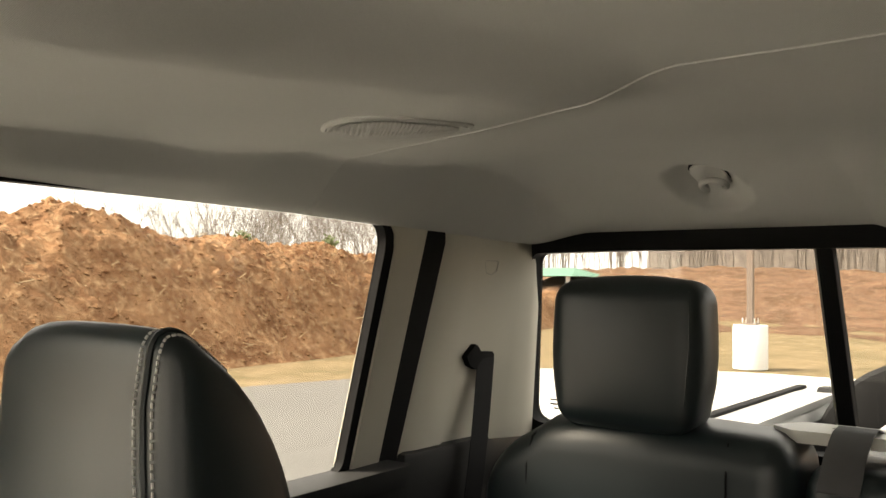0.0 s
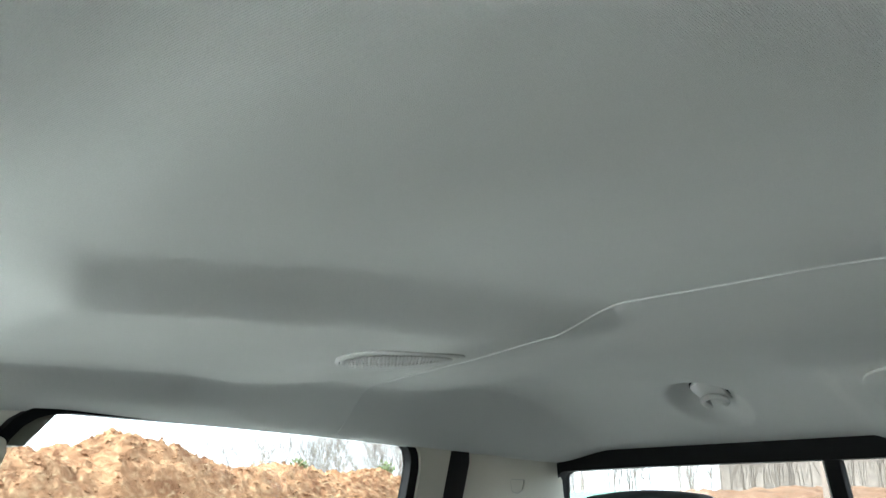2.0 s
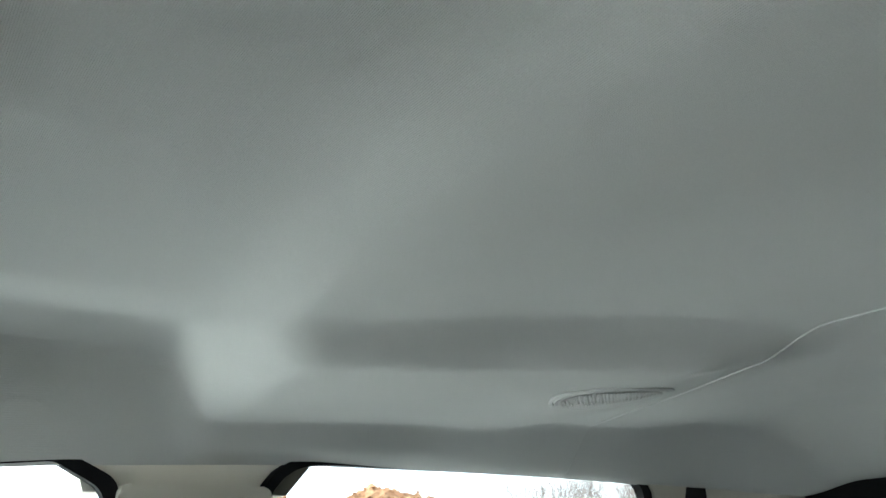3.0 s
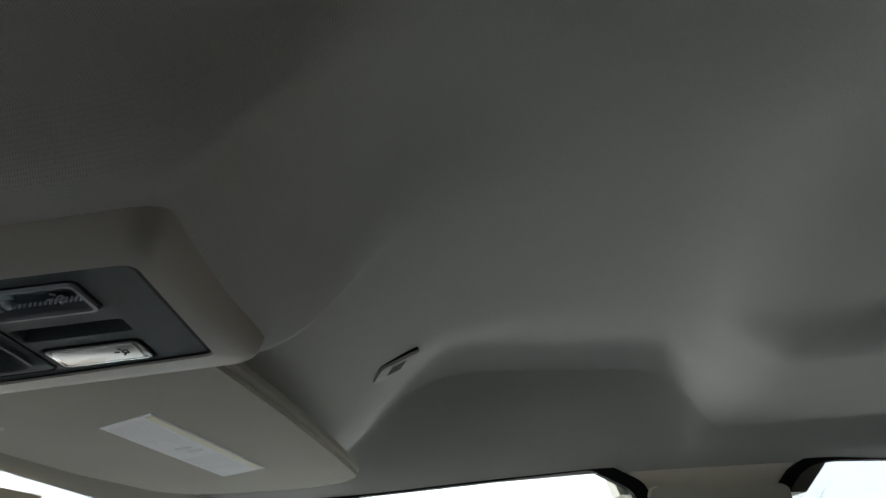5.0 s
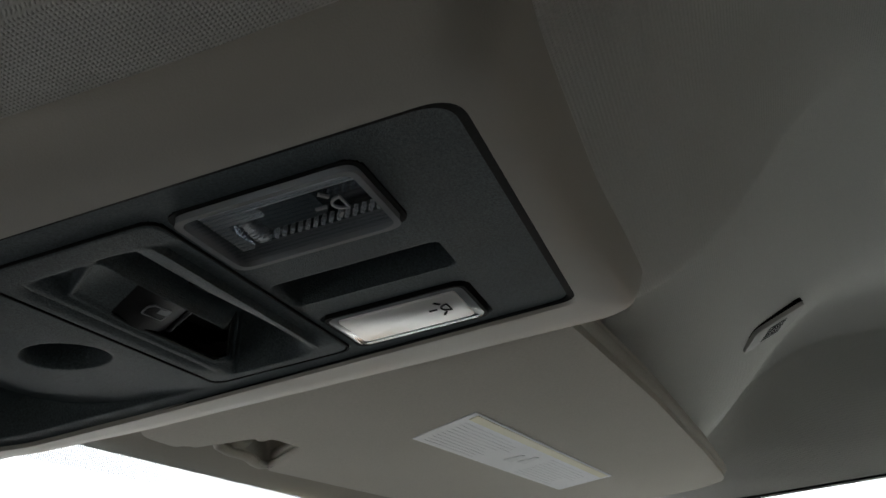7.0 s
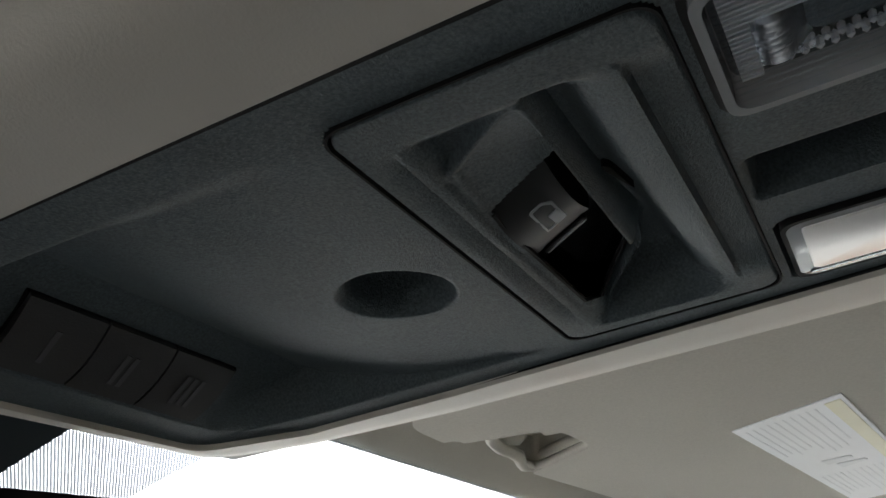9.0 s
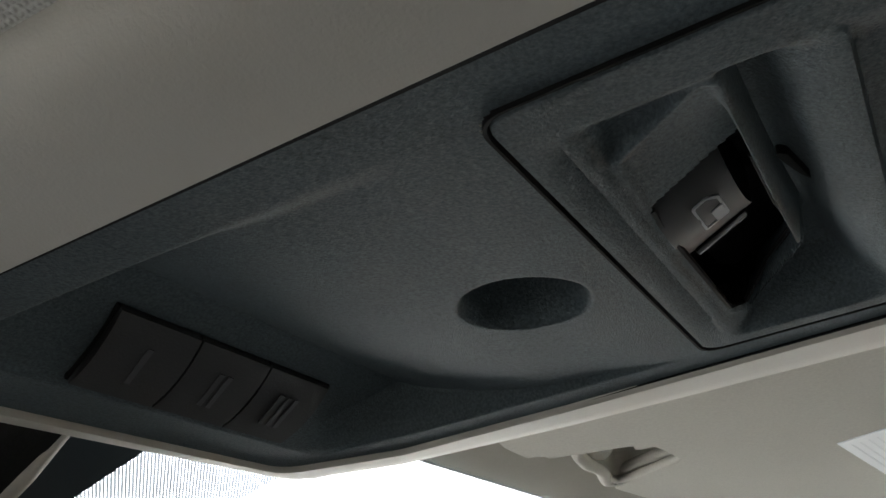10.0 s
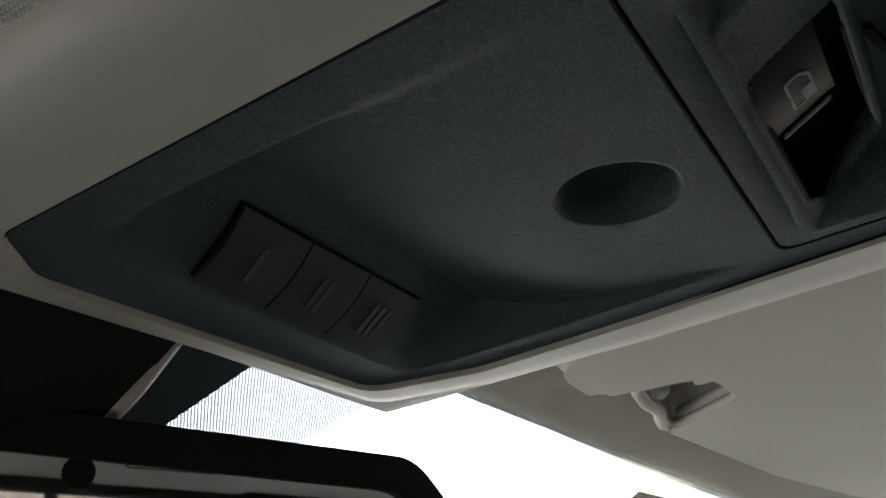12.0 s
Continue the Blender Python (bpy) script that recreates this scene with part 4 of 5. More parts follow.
def lamp_symbol(cx, cy, s, up, h0, h1, parent, mat):
    """A lamp sign: a half disc with rays."""
    bm = bmesh.new()
    o = [(cx + s * 0.5 * math.cos(t), cy + up * s * 0.5 * math.sin(t)) for t in [math.pi * k / 8 for k in range(9)]]
    i = [(cx + (a - cx) * 0.72, cy + up * s * 0.06 + (b - cy) * 0.72) for a, b in o]
    ring(o, i, K, h0, h1, bm)
    for t in (0.55, 1.57, 2.6):
        a, b = math.cos(t), math.sin(t)
        p, q = (cx + s * 0.68 * a, cy + up * s * 0.68 * b), (cx + s * 1.1 * a, cy + up * s * 1.1 * b)
        nx, ny = -b * s * 0.06, a * up * s * 0.06
        prism([(p[0] - nx, p[1] - ny), (p[0] + nx, p[1] + ny), (q[0] + nx, q[1] + ny), (q[0] - nx, q[1] - ny)], K, h0, h1, bm=bm)
    part("lamp_symbol", bm, mat, parent)


lamp_symbol(-0.0405, -0.0905, 0.0066, 1, -0.0002, 0.0004, lampa, M_MARK)

lampb = part("push_lamp", lamp_frame(LAMP_B, 0.0002, 0.0060, 0.0010), M_BLACK, con, "milky push lamp lens that catches the sky")
xa, xb, ya, yb = LAMP_B[0] + 0.0010, LAMP_B[1] - 0.0010, LAMP_B[2] + 0.001, LAMP_B[3] - 0.001
part("lens", prism(rect(xa, xb, ya, yb, 0.003), K, 0.0002, 0.0060, 0.0006), M_EDGE, lampb, "clear lens border")
part("face", prism(rect(xa + 0.0022, xb - 0.0046, ya + 0.0026, yb - 0.0030, 0.0012), K, -0.0004, 0.0030, 0.0005), M_FACE, lampb, "pale glossy lamp face")
part("lower_edge", prism(rect(xb - 0.0040, xb - 0.0012, ya + 0.002, yb - 0.002, 0.001), K, -0.0001, 0.0020, 0.0004), M_SMOKE, lampb, "clear lower edge")
lamp_symbol(0.0365, -0.0905, 0.0060, 1, -0.0007, -0.0003, lampb, M_BLACK)

# ---- microphone grille in the headliner ----
mic = thing("microphone", (0.385, -0.205, 1.81), "small grey slotted microphone cover in the headliner", "microphone")


def mic_place(a, b, h):
    c, u = Vector((0.3950, -0.2005, 0)), Vector((0.949, 0.315, 0))
    v = Vector((0.315, -0.949, 0))
    p = c + u * a + v * b
    e = 0.02
    gu = (ceiling_z(*(c + u * e).xy) - ceiling_z(*(c - u * e).xy)) / (2 * e)
    gv = (ceiling_z(*(c + v * e).xy) - ceiling_z(*(c - v * e).xy)) / (2 * e)
    gu, gv = 0.82 * gu, 0.82 * gv
    n = (u * gu + v * gv - Vector((0, 0, 1))).normalized()
    base = Vector((p.x, p.y, ceiling_z(c.x, c.y) + gu * a + gv * b))
    return base + n * (h + 0.0016)


part("cover", prism(rect(-0.0165, 0.0165, -0.0180, 0.0180, 0.006), mic_place, -0.010, 0.0030, 0.0010), M_RIM, mic)
part("rim", ring(rect(-0.0171, 0.0171, -0.0186, 0.0186, 0.0066), rect(-0.0165, 0.0165, -0.0180, 0.0180, 0.006), mic_place, -0.010, 0.0002), M_BLACK, mic)
for k in range(7):
    part("slot", prism(rect(-0.0095 + 0.0030 * k, -0.0081 + 0.0030 * k, -0.0070, 0.0060), mic_place, 0.0026, 0.0032), M_BLACK, mic)


# ---- sun visors ----
def visor(sign):
    out, push = (0.0, 0.0) if sign > 0 else (0.046, 0.012)
    P = lambda a, b, h: (sign * (a + out), b + push, (1.7325 if sign > 0 else 1.7215) - 0.04 * b + h)
    base = P(0.33, 0, 0.02)
    v = thing("sun_visor", base, "grey cloth sun visor folded up under the headliner" + (" with warning label" if sign > 0 else ""), "sun visor", "sun visors")
    inner = 0.080 if sign > 0 else 0.118
    if sign > 0:
        o = rounded([(0.080, -0.116), (0.235, -0.133), (0.42, -0.148), (0.612, -0.160), (0.616, 0.046), (0.43, 0.084), (0.268, 0.0990), (0.227, 0.0530), (0.187, 0.0545), (0.1885, 0.1035), (0.138, 0.1010), (0.124, 0.050), (0.114, -0.020)],
                    [0.012, 0.15, 0.2, 0.100, 0.08, 0.1, 0.008, 0.016, 0.016, 0.010, 0.045, 0.03, 0.01], 10)
    else:
        o = rounded([(inner, -0.134), (0.40, -0.165), (0.610, -0.160), (0.618, 0.052), (0.268, 0.092), (0.262, 0.060), (inner, 0.062)], [0.075, 0.2, 0.085, 0.06, 0.012, 0.02, 0.02], 14)
    part("board", prism(o, P, 0.0, 0.014, 0.0062, 4), M_VISOR, v, "grey cloth visor board")
    rim = [P(a, b, 0.0068) for a, b in o]
    part("piping", tube(rim + rim[:1], 0.0030, 8), M_VISOR, v, "sewn edge piping", angle=80)
    if sign > 0:
        ux, uy = Vector((1.307, -0.144)), Vector((-0.82, -1.02))
        org = Vector((0.2380, -0.0042))
        L = lambda a, b, h: P(*(org + ux * a + uy * b), -h)
        lab = part("label", prism(rect(0, 0.193, 0, 0.0455), L, 0.0, 0.0005), M_LABEL, v, "pale warning label with unreadable print")
        part("header_bar", prism(rect(0.004, 0.189, 0.038, 0.0440), L, 0.0005, 0.0008), M_LABEL_Y, lab)
        rnd = random.Random(4)
        for col, n in ((0.006, 10), (0.112, 10)):
            for k in range(n):
                w = 0.066 * rnd.uniform(0.7, 1.0)
                part("print_line", prism(rect(col, col + w, 0.0035 + 0.0033 * k, 0.0042 + 0.0033 * k), L, 0.0005, 0.0006), M_INK, lab)
        for a, b in ((0.080, 0.018), (0.092, 0.022)):
            part("pictogram", prism(rounded([(a, b - 0.005), (a + 0.010, b - 0.004), (a + 0.007, b + 0.009), (a + 0.003, b + 0.008)], 0.001), L, 0.0005, 0.0008), M_INK, lab)
    return v


visor(1)
visor(-1)

# visor clip: a hollow hook screwed to the headliner
clip = thing("visor_clip", (0.19, 0.07, 1.76), "grey plastic clip that holds the visor's inner end", "visor clip")


POCKET = rounded([(0.2675, 0.0982), (0.227, 0.0535), (0.1875, 0.0550), (0.1885, 0.0865), (0.226, 0.0895)], [0.008, 0.016, 0.016, 0.006, 0.04], 8)


def on_visor(a, b, h):
    return Vector((a, b, 1.7325 - 0.04 * b + h))


def clip_cup(u, v):
    """A leaf-shaped bowl let into the visor's front edge, deepest at its inner end."""
    k = u * len(POCKET)
    (ax, ay), (bx, by) = POCKET[int(k) % len(POCKET)], POCKET[(int(k) + 1) % len(POCKET)]
    f = k - int(k)
    x, y = ax + (bx - ax) * f, ay + (by - ay) * f
    return on_visor(0.209 + (x - 0.209) * v, 0.073 + (y - 0.073) * v, 0.003 + 0.024 * (1 - v ** 5))


part("cup", grid(2 * len(POCKET), 12, clip_cup), M_VISOR, clip, "hollow cup", angle=80)
part("rim", tube([on_visor(a, b, h) for a, b, h in ((0.1885, 0.083, 0.004), (0.196, 0.0875, 0.0015), (0.210, 0.0893, 0.0008), (0.222, 0.0895, 0.001), (0.232, 0.0905, 0.0012), (0.244, 0.0945, 0.0012), (0.256, 0.0978, 0.0016), (0.270, 0.0985, 0.003))], [0.0022, 0.0028, 0.003, 0.0028, 0.003, 0.003, 0.0028, 0.002], 8), M_VISOR, clip, "rolled front rim", angle=80)
part("lip", tube([on_visor(a, b, 0.002) for a, b in POCKET[:len(POCKET) * 2 // 3]], 0.0020, 8), M_VISOR, clip, "rolled lip of the cup", angle=80)
# shade at the bottom of the cup, put in as a black disc
part("cup_shade", grid(24, 6, lambda u, v: on_visor(0.210 + 0.0150 * v * math.cos(2 * math.pi * u), 0.0765 + 0.0110 * v * math.sin(2 * math.pi * u), 0.0235 - 0.003 * v)), M_BLACK, clip, "black disc standing in for shade deep in the cup")
part("tongue", tube([on_visor(0.204, 0.087, 0.012), on_visor(0.206, 0.0870, 0.008), on_visor(0.210, 0.0860, 0.0055), on_visor(0.216, 0.0845, 0.006), on_visor(0.220, 0.083, 0.008)], [0.0030, 0.0036, 0.0038, 0.0034, 0.0022], 12), M_VISOR, clip, "small pin tongue", angle=80)

# ---- rear-view mirror ----
mir = thing("rear_view_mirror", (0.03, 0.185, 1.70), "rear-view mirror in a black frame, reflecting the rear window", "mirror")
MC, MR = Vector((-0.008, 0.176, 1.6570)), Matrix.Rotation(radians(-21), 3, "Z") @ Matrix.Rotation(radians(3.2), 3, "X")


def on_mirror(a, b, h):
    """Mirror face: a across, b up, h towards the cabin."""
    return MC + MR @ Vector((a, -h, b))


mo = rounded([(-0.125, -0.036), (0.125, -0.036), (0.130, 0.020), (0.112, 0.036), (-0.112, 0.036), (-0.130, 0.020)], [0.02, 0.02, 0.02, 0.02, 0.02, 0.02], 6)
mi = [(a * 0.945, b * 0.72 - 0.001) for a, b in mo]
house = part("housing", ring(mo, mi, on_mirror, -0.004, 0.003), M_BLACK, mir, "black plastic frame")
bm = bmesh.new()
rows = [[bm.verts.new(on_mirror(a * f, b * f, h)) for a, b in mo] for f, h in ((1.0, -0.003), (0.97, -0.014), (0.85, -0.026), (0.5, -0.034))]
for p, q in zip(rows, rows[1:]):
    for i in range(len(mo)):
        bm.faces.new((p[i], p[(i + 1) % len(mo)], q[(i + 1) % len(mo)], q[i]))
bm.faces.new(rows[-1])
part("back", bm, M_BLACK, mir)
part("glass", prism(mi, on_mirror, 0.0, 0.0012), M_MIRROR, mir, "mirror glass")
part("sensor", prism([(0.007 + 0.0042 * math.cos(t * math.pi / 8), 0.0215 + 0.0042 * math.sin(t * math.pi / 8)) for t in range(16)], on_mirror, 0.0012, 0.0018), M_BLACK, mir, "round light sensor")
part("stem", tube([MC + MR @ Vector((0, 0.03, 0.01)), (-0.005, 0.235, 1.675), (-0.03, 0.235, 1.688)], 0.010, 10), M_BLACK, mir)
part("mount_cover", prism(rounded([(-0.095, 0.006), (0.005, 0.006), (0.003, 0.06), (-0.02, 0.12), (-0.085, 0.12)], 0.006), shield, 0.003, 0.018, 0.006, 3), M_BLACK, mir, "dark cover at the glass")
part("cover_edge", tube([shield(0.006, 0.010, 0.014), shield(0.0055, 0.030, 0.016), shield(0.004, 0.058, 0.016)], 0.0034, 10), M_BEZEL, mir, "pale moulded edge of the cover")

# card on the windshield
card = thing("card", shield(0.41, 0.09, 0.004), "old paper card with handwriting stuck inside the windshield", "card")
CP = lambda a, b, h: shield(a, b, 0.003 + h)
part("paper", prism([(0.350, 0.0175), (0.470, 0.0130), (0.476, 0.090), (0.343, 0.095)], CP, 0.0, 0.0006), M_CARD, card)
for k, (a, b) in enumerate(((0.360, 0.026), (0.366, 0.024), (0.376, 0.028), (0.386, 0.025))):
    part("pen_stroke", prism(rect(a, a + 0.0015, b, b + 0.02 + 0.004 * (k % 2)), CP, 0.0006, 0.0009), M_CARD_INK, card)


# ---- rear of the cab ----
from mathutils.bvhtree import BVHTree

gr = thing("speaker_grille", (0.388, -0.886, 1.815), "round grey speaker grille tucked under the rear headliner panel", "speaker grille")
GC, GR = (0.388, -0.886), 0.0620


def on_grille(r, t, h):
    x, y = GC[0] + r * math.cos(t), GC[1] + r * math.sin(t)
    return (x, y, ceiling_z(x, y) - h)


bm = bmesh.new()
prof = [(GR + 0.002, -0.002), (GR + 0.0014, 0.0012), (GR, 0.0020), (GR - 0.002, 0.0021), (GR - 0.0032, 0.0004), (GR - 0.0044, 0.0019), (GR - 0.006, 0.0019), (GR - 0.008, 0.0006)]
rows = [[bm.verts.new(on_grille(r, 2 * math.pi * k / 64, h)) for k in range(64)] for r, h in prof]
def ahead(x, y):
    return y > lerp_table(EDGE_Y, abs(x)) - 0.006


def open_side(x, y):
    """The side of the grille that is not tucked under the rear panel."""
    return 0.085 * (x - 0.437) - 0.10 * (y + 0.848) < 0.0


for p, q in zip(rows, rows[1:]):
    for i in range(64):
        if ahead(p[i].co.x, p[i].co.y) and open_side(p[i].co.x, p[i].co.y):
            bm.faces.new((p[i], p[(i + 1) % 64], q[(i + 1) % 64], q[i]))
bmesh.ops.delete(bm, geom=[v for v in bm.verts if not v.link_faces], context="VERTS")
part("rim", bm, M_RIM, gr)
bm = bmesh.new()
rows = [[bm.verts.new(on_grille(max(0.0005, (GR - 0.011) * k / 10), 2 * math.pi * i / 48, 0.0010 + 0.0015 * (1 - (k / 10) ** 2))) for i in range(48)] for k in range(11)]
for p, q in zip(rows, rows[1:]):
    for i in range(48):
        if ahead(p[i].co.x, p[i].co.y):
            bm.faces.new((p[i], p[(i + 1) % 48], q[(i + 1) % 48], q[i]))
bmesh.ops.delete(bm, geom=[v for v in bm.verts if not v.link_faces], context="VERTS")
part("mesh_plate", bm, M_GRILLE, gr, "grey backing")
bm = bmesh.new()
R = GR - 0.011
for d in (1, -1):
    k = -26
    while k <= 26:
        off = k * 0.0034
        half = math.sqrt(max(0.0, R * R - off * off))
        if half > 0.004:
            c, s = math.cos(d * math.pi / 4), math.sin(d * math.pi / 4)
            pts = []
            for j in range(15):
                a = -half + 2 * half * j / 14
                lx, ly = a * c - off * s, a * s + off * c
                x, y = GC[0] + lx, GC[1] + ly
                if ahead(x, y):
                    pts.append((x, y, ceiling_z(x, y) - 0.0018 - 0.0015 * (1 - (lx * lx + ly * ly) / (R * R))))
            if len(pts) > 1:
                tube(pts, 0.00095, 4, bm, caps=False)
        k += 1
part("mesh", bm, M_RIM, gr, "woven grey grille mesh")

hk = thing("coat_hook", (0.345, -1.555, 1.84), "grey plastic coat hook in a moulded pocket", "coat hook")
HC = Vector((0.352, -1.522))


def on_dish(a, b, h):
    """On the hook's dish: a across, b towards the front, h out of the surface."""
    def p(x, y):
        return Vector((x, y, rear_z(x, y) - 0.004))
    o = p(*HC)
    u, v = (p(HC.x + 0.012, HC.y) - o).normalized(), (p(HC.x, HC.y + 0.012) - o).normalized()
    n = v.cross(u).normalized()
    return o + u * a + v * b + n * (h if n.z < 0 else -h)


D = [(0.023 * math.cos(t), 0.010 + 0.026 * math.sin(t)) for t in [math.pi * k / 14 for k in range(15)]] + [(-0.023, -0.030), (0.023, -0.030)]
part("plate_gap", prism([(a * 1.08, b * 1.08) for a, b in D], on_dish, -0.010, 0.0030), M_BLACK, hk, "dark joint round the plate")
part("back_plate", prism(D, on_dish, -0.010, 0.0065, 0.0022), M_RIM, hk)
pts = [on_dish(0.018, -0.030, 0.004)]
for k in range(13):
    t = math.pi * (-0.20 + 0.125 * k)
    pts.append(on_dish(-0.003 + 0.0165 * math.cos(t), -0.014 + 0.0200 * math.sin(t), 0.018 - 0.0004 * k))
part("hook", tube(pts, [0.0044] * len(pts), 10), M_RIM, hk, angle=80)

# dome lamp beside the hook
dl = thing("dome_lamp", (0, -1.515, 1.82), "dome lamp with a clear ribbed lens in a grey oval housing", "dome lamp")


def on_dome(a, b, h):
    y = -1.513 + 0.93 * b + 0.30 * h
    return (a, y, rear_z(a, y) - 0.004 - 0.95 * h)


part("housing", prism(rounded([(-0.122, -0.096), (0.122, -0.096), (0.122, 0.096), (-0.122, 0.096)], 0.060, 8), on_dome, -0.015, 0.004, 0.003), M_RIM, dl, "pale grey housing")
part("lens_frame", ring(rect(-0.090, 0.090, -0.040, 0.048, 0.006), rect(-0.086, 0.086, -0.036, 0.044, 0.005), on_dome, -0.004, 0.0065), M_BLACK, dl)
part("lens", prism(rect(-0.086, 0.086, -0.036, 0.044, 0.005), on_dome, 0.0030, 0.0052), M_SMOKED, dl, "clear lens")
part("reflector", grid(24, 8, lambda u, v: on_dome(-0.085 + 0.17 * u, -0.035 + 0.078 * v, 0.0046 - 0.014 * (1 - (2 * v - 1) ** 2) * (1 - (2 * u - 1) ** 8))), M_BRIGHT, dl, "bright reflector")
ribs = bmesh.new()
for k in range(3):
    prism(rect(0.0845 - 0.0042 * k, 0.0822 - 0.0042 * k, -0.028, 0.036), on_dome, -0.002, 0.0048, bm=ribs)
part("ribs", ribs, M_SLATE, dl)


def laid(tree, pts, lift):
    """Points set down on a surface."""
    out = []
    for p in pts:
        at, n = tree.find_nearest(Vector(p))[:2]
        out.append(at + n * lift)
    return out


def seam(parent, pts, off, tree):
    """A sewn joint: a cord and two rows of stitches beside it. off: sideways vector."""
    fine = [Vector(a).lerp(Vector(b), k / 5) for a, b in zip(pts, pts[1:]) for k in range(5)] + [Vector(pts[-1])]
    part("piping", tube(laid(tree, fine, 0.0006), 0.0024, 6), M_LEATHER, parent)
    for s in (1, -1):
        bm = bmesh.new()
        o = Vector(off) * s
        line = laid(tree, [p + o for p in fine], 0.0006)
        for a, b in zip(line, line[1:]):
            n = max(1, round((b - a).length / 0.0065))
            for k in range(n):
                tube([a.lerp(b, (k + 0.12) / n), a.lerp(b, (k + 0.80) / n)], 0.0010, 5, bm)
        part("stitching", bm, M_SEAM, parent, "pale stitching")


def headrest_mesh(x0, x1, y0, y1, z0, z1, r, crown, lean):
    """Padded headrest: rounded block with a domed top."""
    bm = soft_box(x0, x1, y0, y1, z0, z1, r, 6, 3, 0.008)
    cx = (x0 + x1) / 2
    for v in bm.verts:
        f = (v.co.z - z0) / (z1 - z0)
        d = (v.co.x - cx) / ((x1 - x0) / 2)
        v.co.z -= crown * max(0, f) ** 2 * abs(d) ** 3
        v.co.x = cx + (v.co.x - cx) * (1 - 0.10 * max(0, 1 - 2.2 * f) ** 1.5)
        v.co.y += lean * f
    return bm


# front passenger seat
fs = thing("front_seat", (0.46, -0.6, 0.6), "black leather front seat with a stitched headrest", "car seat", "seats")
BACK = [(-0.760, 1.500), (-0.748, 1.542), (-0.737, 1.574), (-0.716, 1.609), (-0.697, 1.629), (-0.661, 1.655), (-0.650, 1.660)]


def front_headrest():
    """Padded block: flat front, outer shoulder round, top running down to the back."""
    bm = soft_box(0.360, 0.576, -0.756, -0.648, 1.445, 1.661, 0.020, 5, 7, 0.005)
    for v in bm.verts:
        f = (v.co.z - 1.445) / 0.216
        d = (v.co.x - 0.468) / 0.108
        top = spread(BACK, v.co.y, 0.014) - (0.036 * d ** 4 if d > 0 else 0.003 * d ** 4)
        v.co.z = 1.445 + f * (top - 1.445)
        v.co.x -= 0.020 * max(0.0, d) * max(0.0, 1 - 2.4 * f) + 0.020 * max(0.0, d) * max(0.0, f - 0.6)
        v.co.x -= 0.012 * max(0.0, -d) * (1 - f)
    return bm


shape = front_headrest()
skin = BVHTree.FromBMesh(shape)
hr = part("headrest", shape, M_LEATHER, fs, "black leather headrest with pale stitching", angle=60)
part("backrest", soft_box(0.235, 0.70, -0.84, -0.66, 0.95, 1.46, 0.07, 5, 2, 0.01), M_LEATHER, fs)
part("seat_cushion", soft_box(0.215, 0.70, -0.72, -0.16, 0.80, 0.98, 0.06, 4), M_LEATHER, fs)
part("seat_base", box(0.25, 0.68, -0.70, -0.22, 0.60, 0.80, 0.02), M_DARK, fs)
for xx in (0.42, 0.53):
    part("post", tube([(xx, -0.735, 1.42), (xx, -0.735, 1.48)], 0.007, 10), M_CHROME, fs)
path = [(0.375, -0.646, 1.460), (0.379, -0.644, 1.52), (0.384, -0.643, 1.575), (0.386, -0.643, 1.606), (0.383, -0.645, 1.632), (0.381, -0.651, 1.650), (0.380, -0.670, 1.648), (0.380, -0.700, 1.626)]
seam(hr, path, (0.0085, 0.0, 0.0), skin)

# rear bench with headrest and child-seat strap
rs = thing("rear_bench", (0.0, -1.5, 0.6), "black leather rear bench seat with a tall headrest", "car seat", "seats")
rh = part("headrest", headrest_mesh(0.338, 0.556, -1.525, -1.435, 1.488, 1.690, 0.028, 0.004, -0.005), M_LEATHER, rs, "black leather headrest")
part("headrest", headrest_mesh(-0.556, -0.338, -1.525, -1.435, 1.488, 1.690, 0.028, 0.004, -0.005), M_LEATHER, rs, "black leather headrest")
for sgn in (1, -1):
    bm = soft_box(sgn * 0.445 - 0.225, sgn * 0.445 + 0.235, -1.60, -1.44, 0.95, 1.492, 0.045, 5, 4, 0.01)
    for v in bm.verts:
        o = max(0.0, sgn * v.co.x - 0.545)
        if v.co.z > 1.2:
            v.co.z -= 3.2 * o * o + 0.25 * o
    part("backrest", bm, M_LEATHER, rs)
    part("seat_cushion", soft_box(sgn * 0.445 - 0.225, sgn * 0.445 + 0.235, -1.55, -1.02, 0.82, 1.0, 0.06, 4), M_LEATHER, rs)
    for xx in (0.40, 0.49):
        part("post", tube([(sgn * xx, -1.485, 1.46), (sgn * xx, -1.485, 1.52)], 0.006, 8), M_CHROME, rs)
    part("seam", tube([(sgn * 0.592, -1.4385, 1.20), (sgn * 0.592, -1.4385, 1.42), (sgn * 0.588, -1.448, 1.462), (sgn * 0.584, -1.49, 1.480)], 0.0016, 6), M_BLACK, rs)
    part("seam", tube([(sgn * 0.300, -1.436, 1.20), (sgn * 0.300, -1.436, 1.44), (sgn * 0.302, -1.452, 1.482), (sgn * 0.304, -1.50, 1.494)], 0.0016, 6), M_BLACK, rs)
part("middle_backrest", soft_box(-0.215, 0.215, -1.60, -1.45, 0.95, 1.470, 0.04, 4), M_LEATHER, rs)
part("headrest_side_seam", tube([(0.353, -1.4335, 1.53), (0.347, -1.433, 1.60), (0.347, -1.435, 1.645), (0.352, -1.447, 1.676), (0.356, -1.48, 1.684)], 0.0014, 6), M_LEATHER, rh)
part("seat_base", box(-0.66, 0.66, -1.55, -1.05, 0.60, 0.82, 0.02), M_DARK, rs)

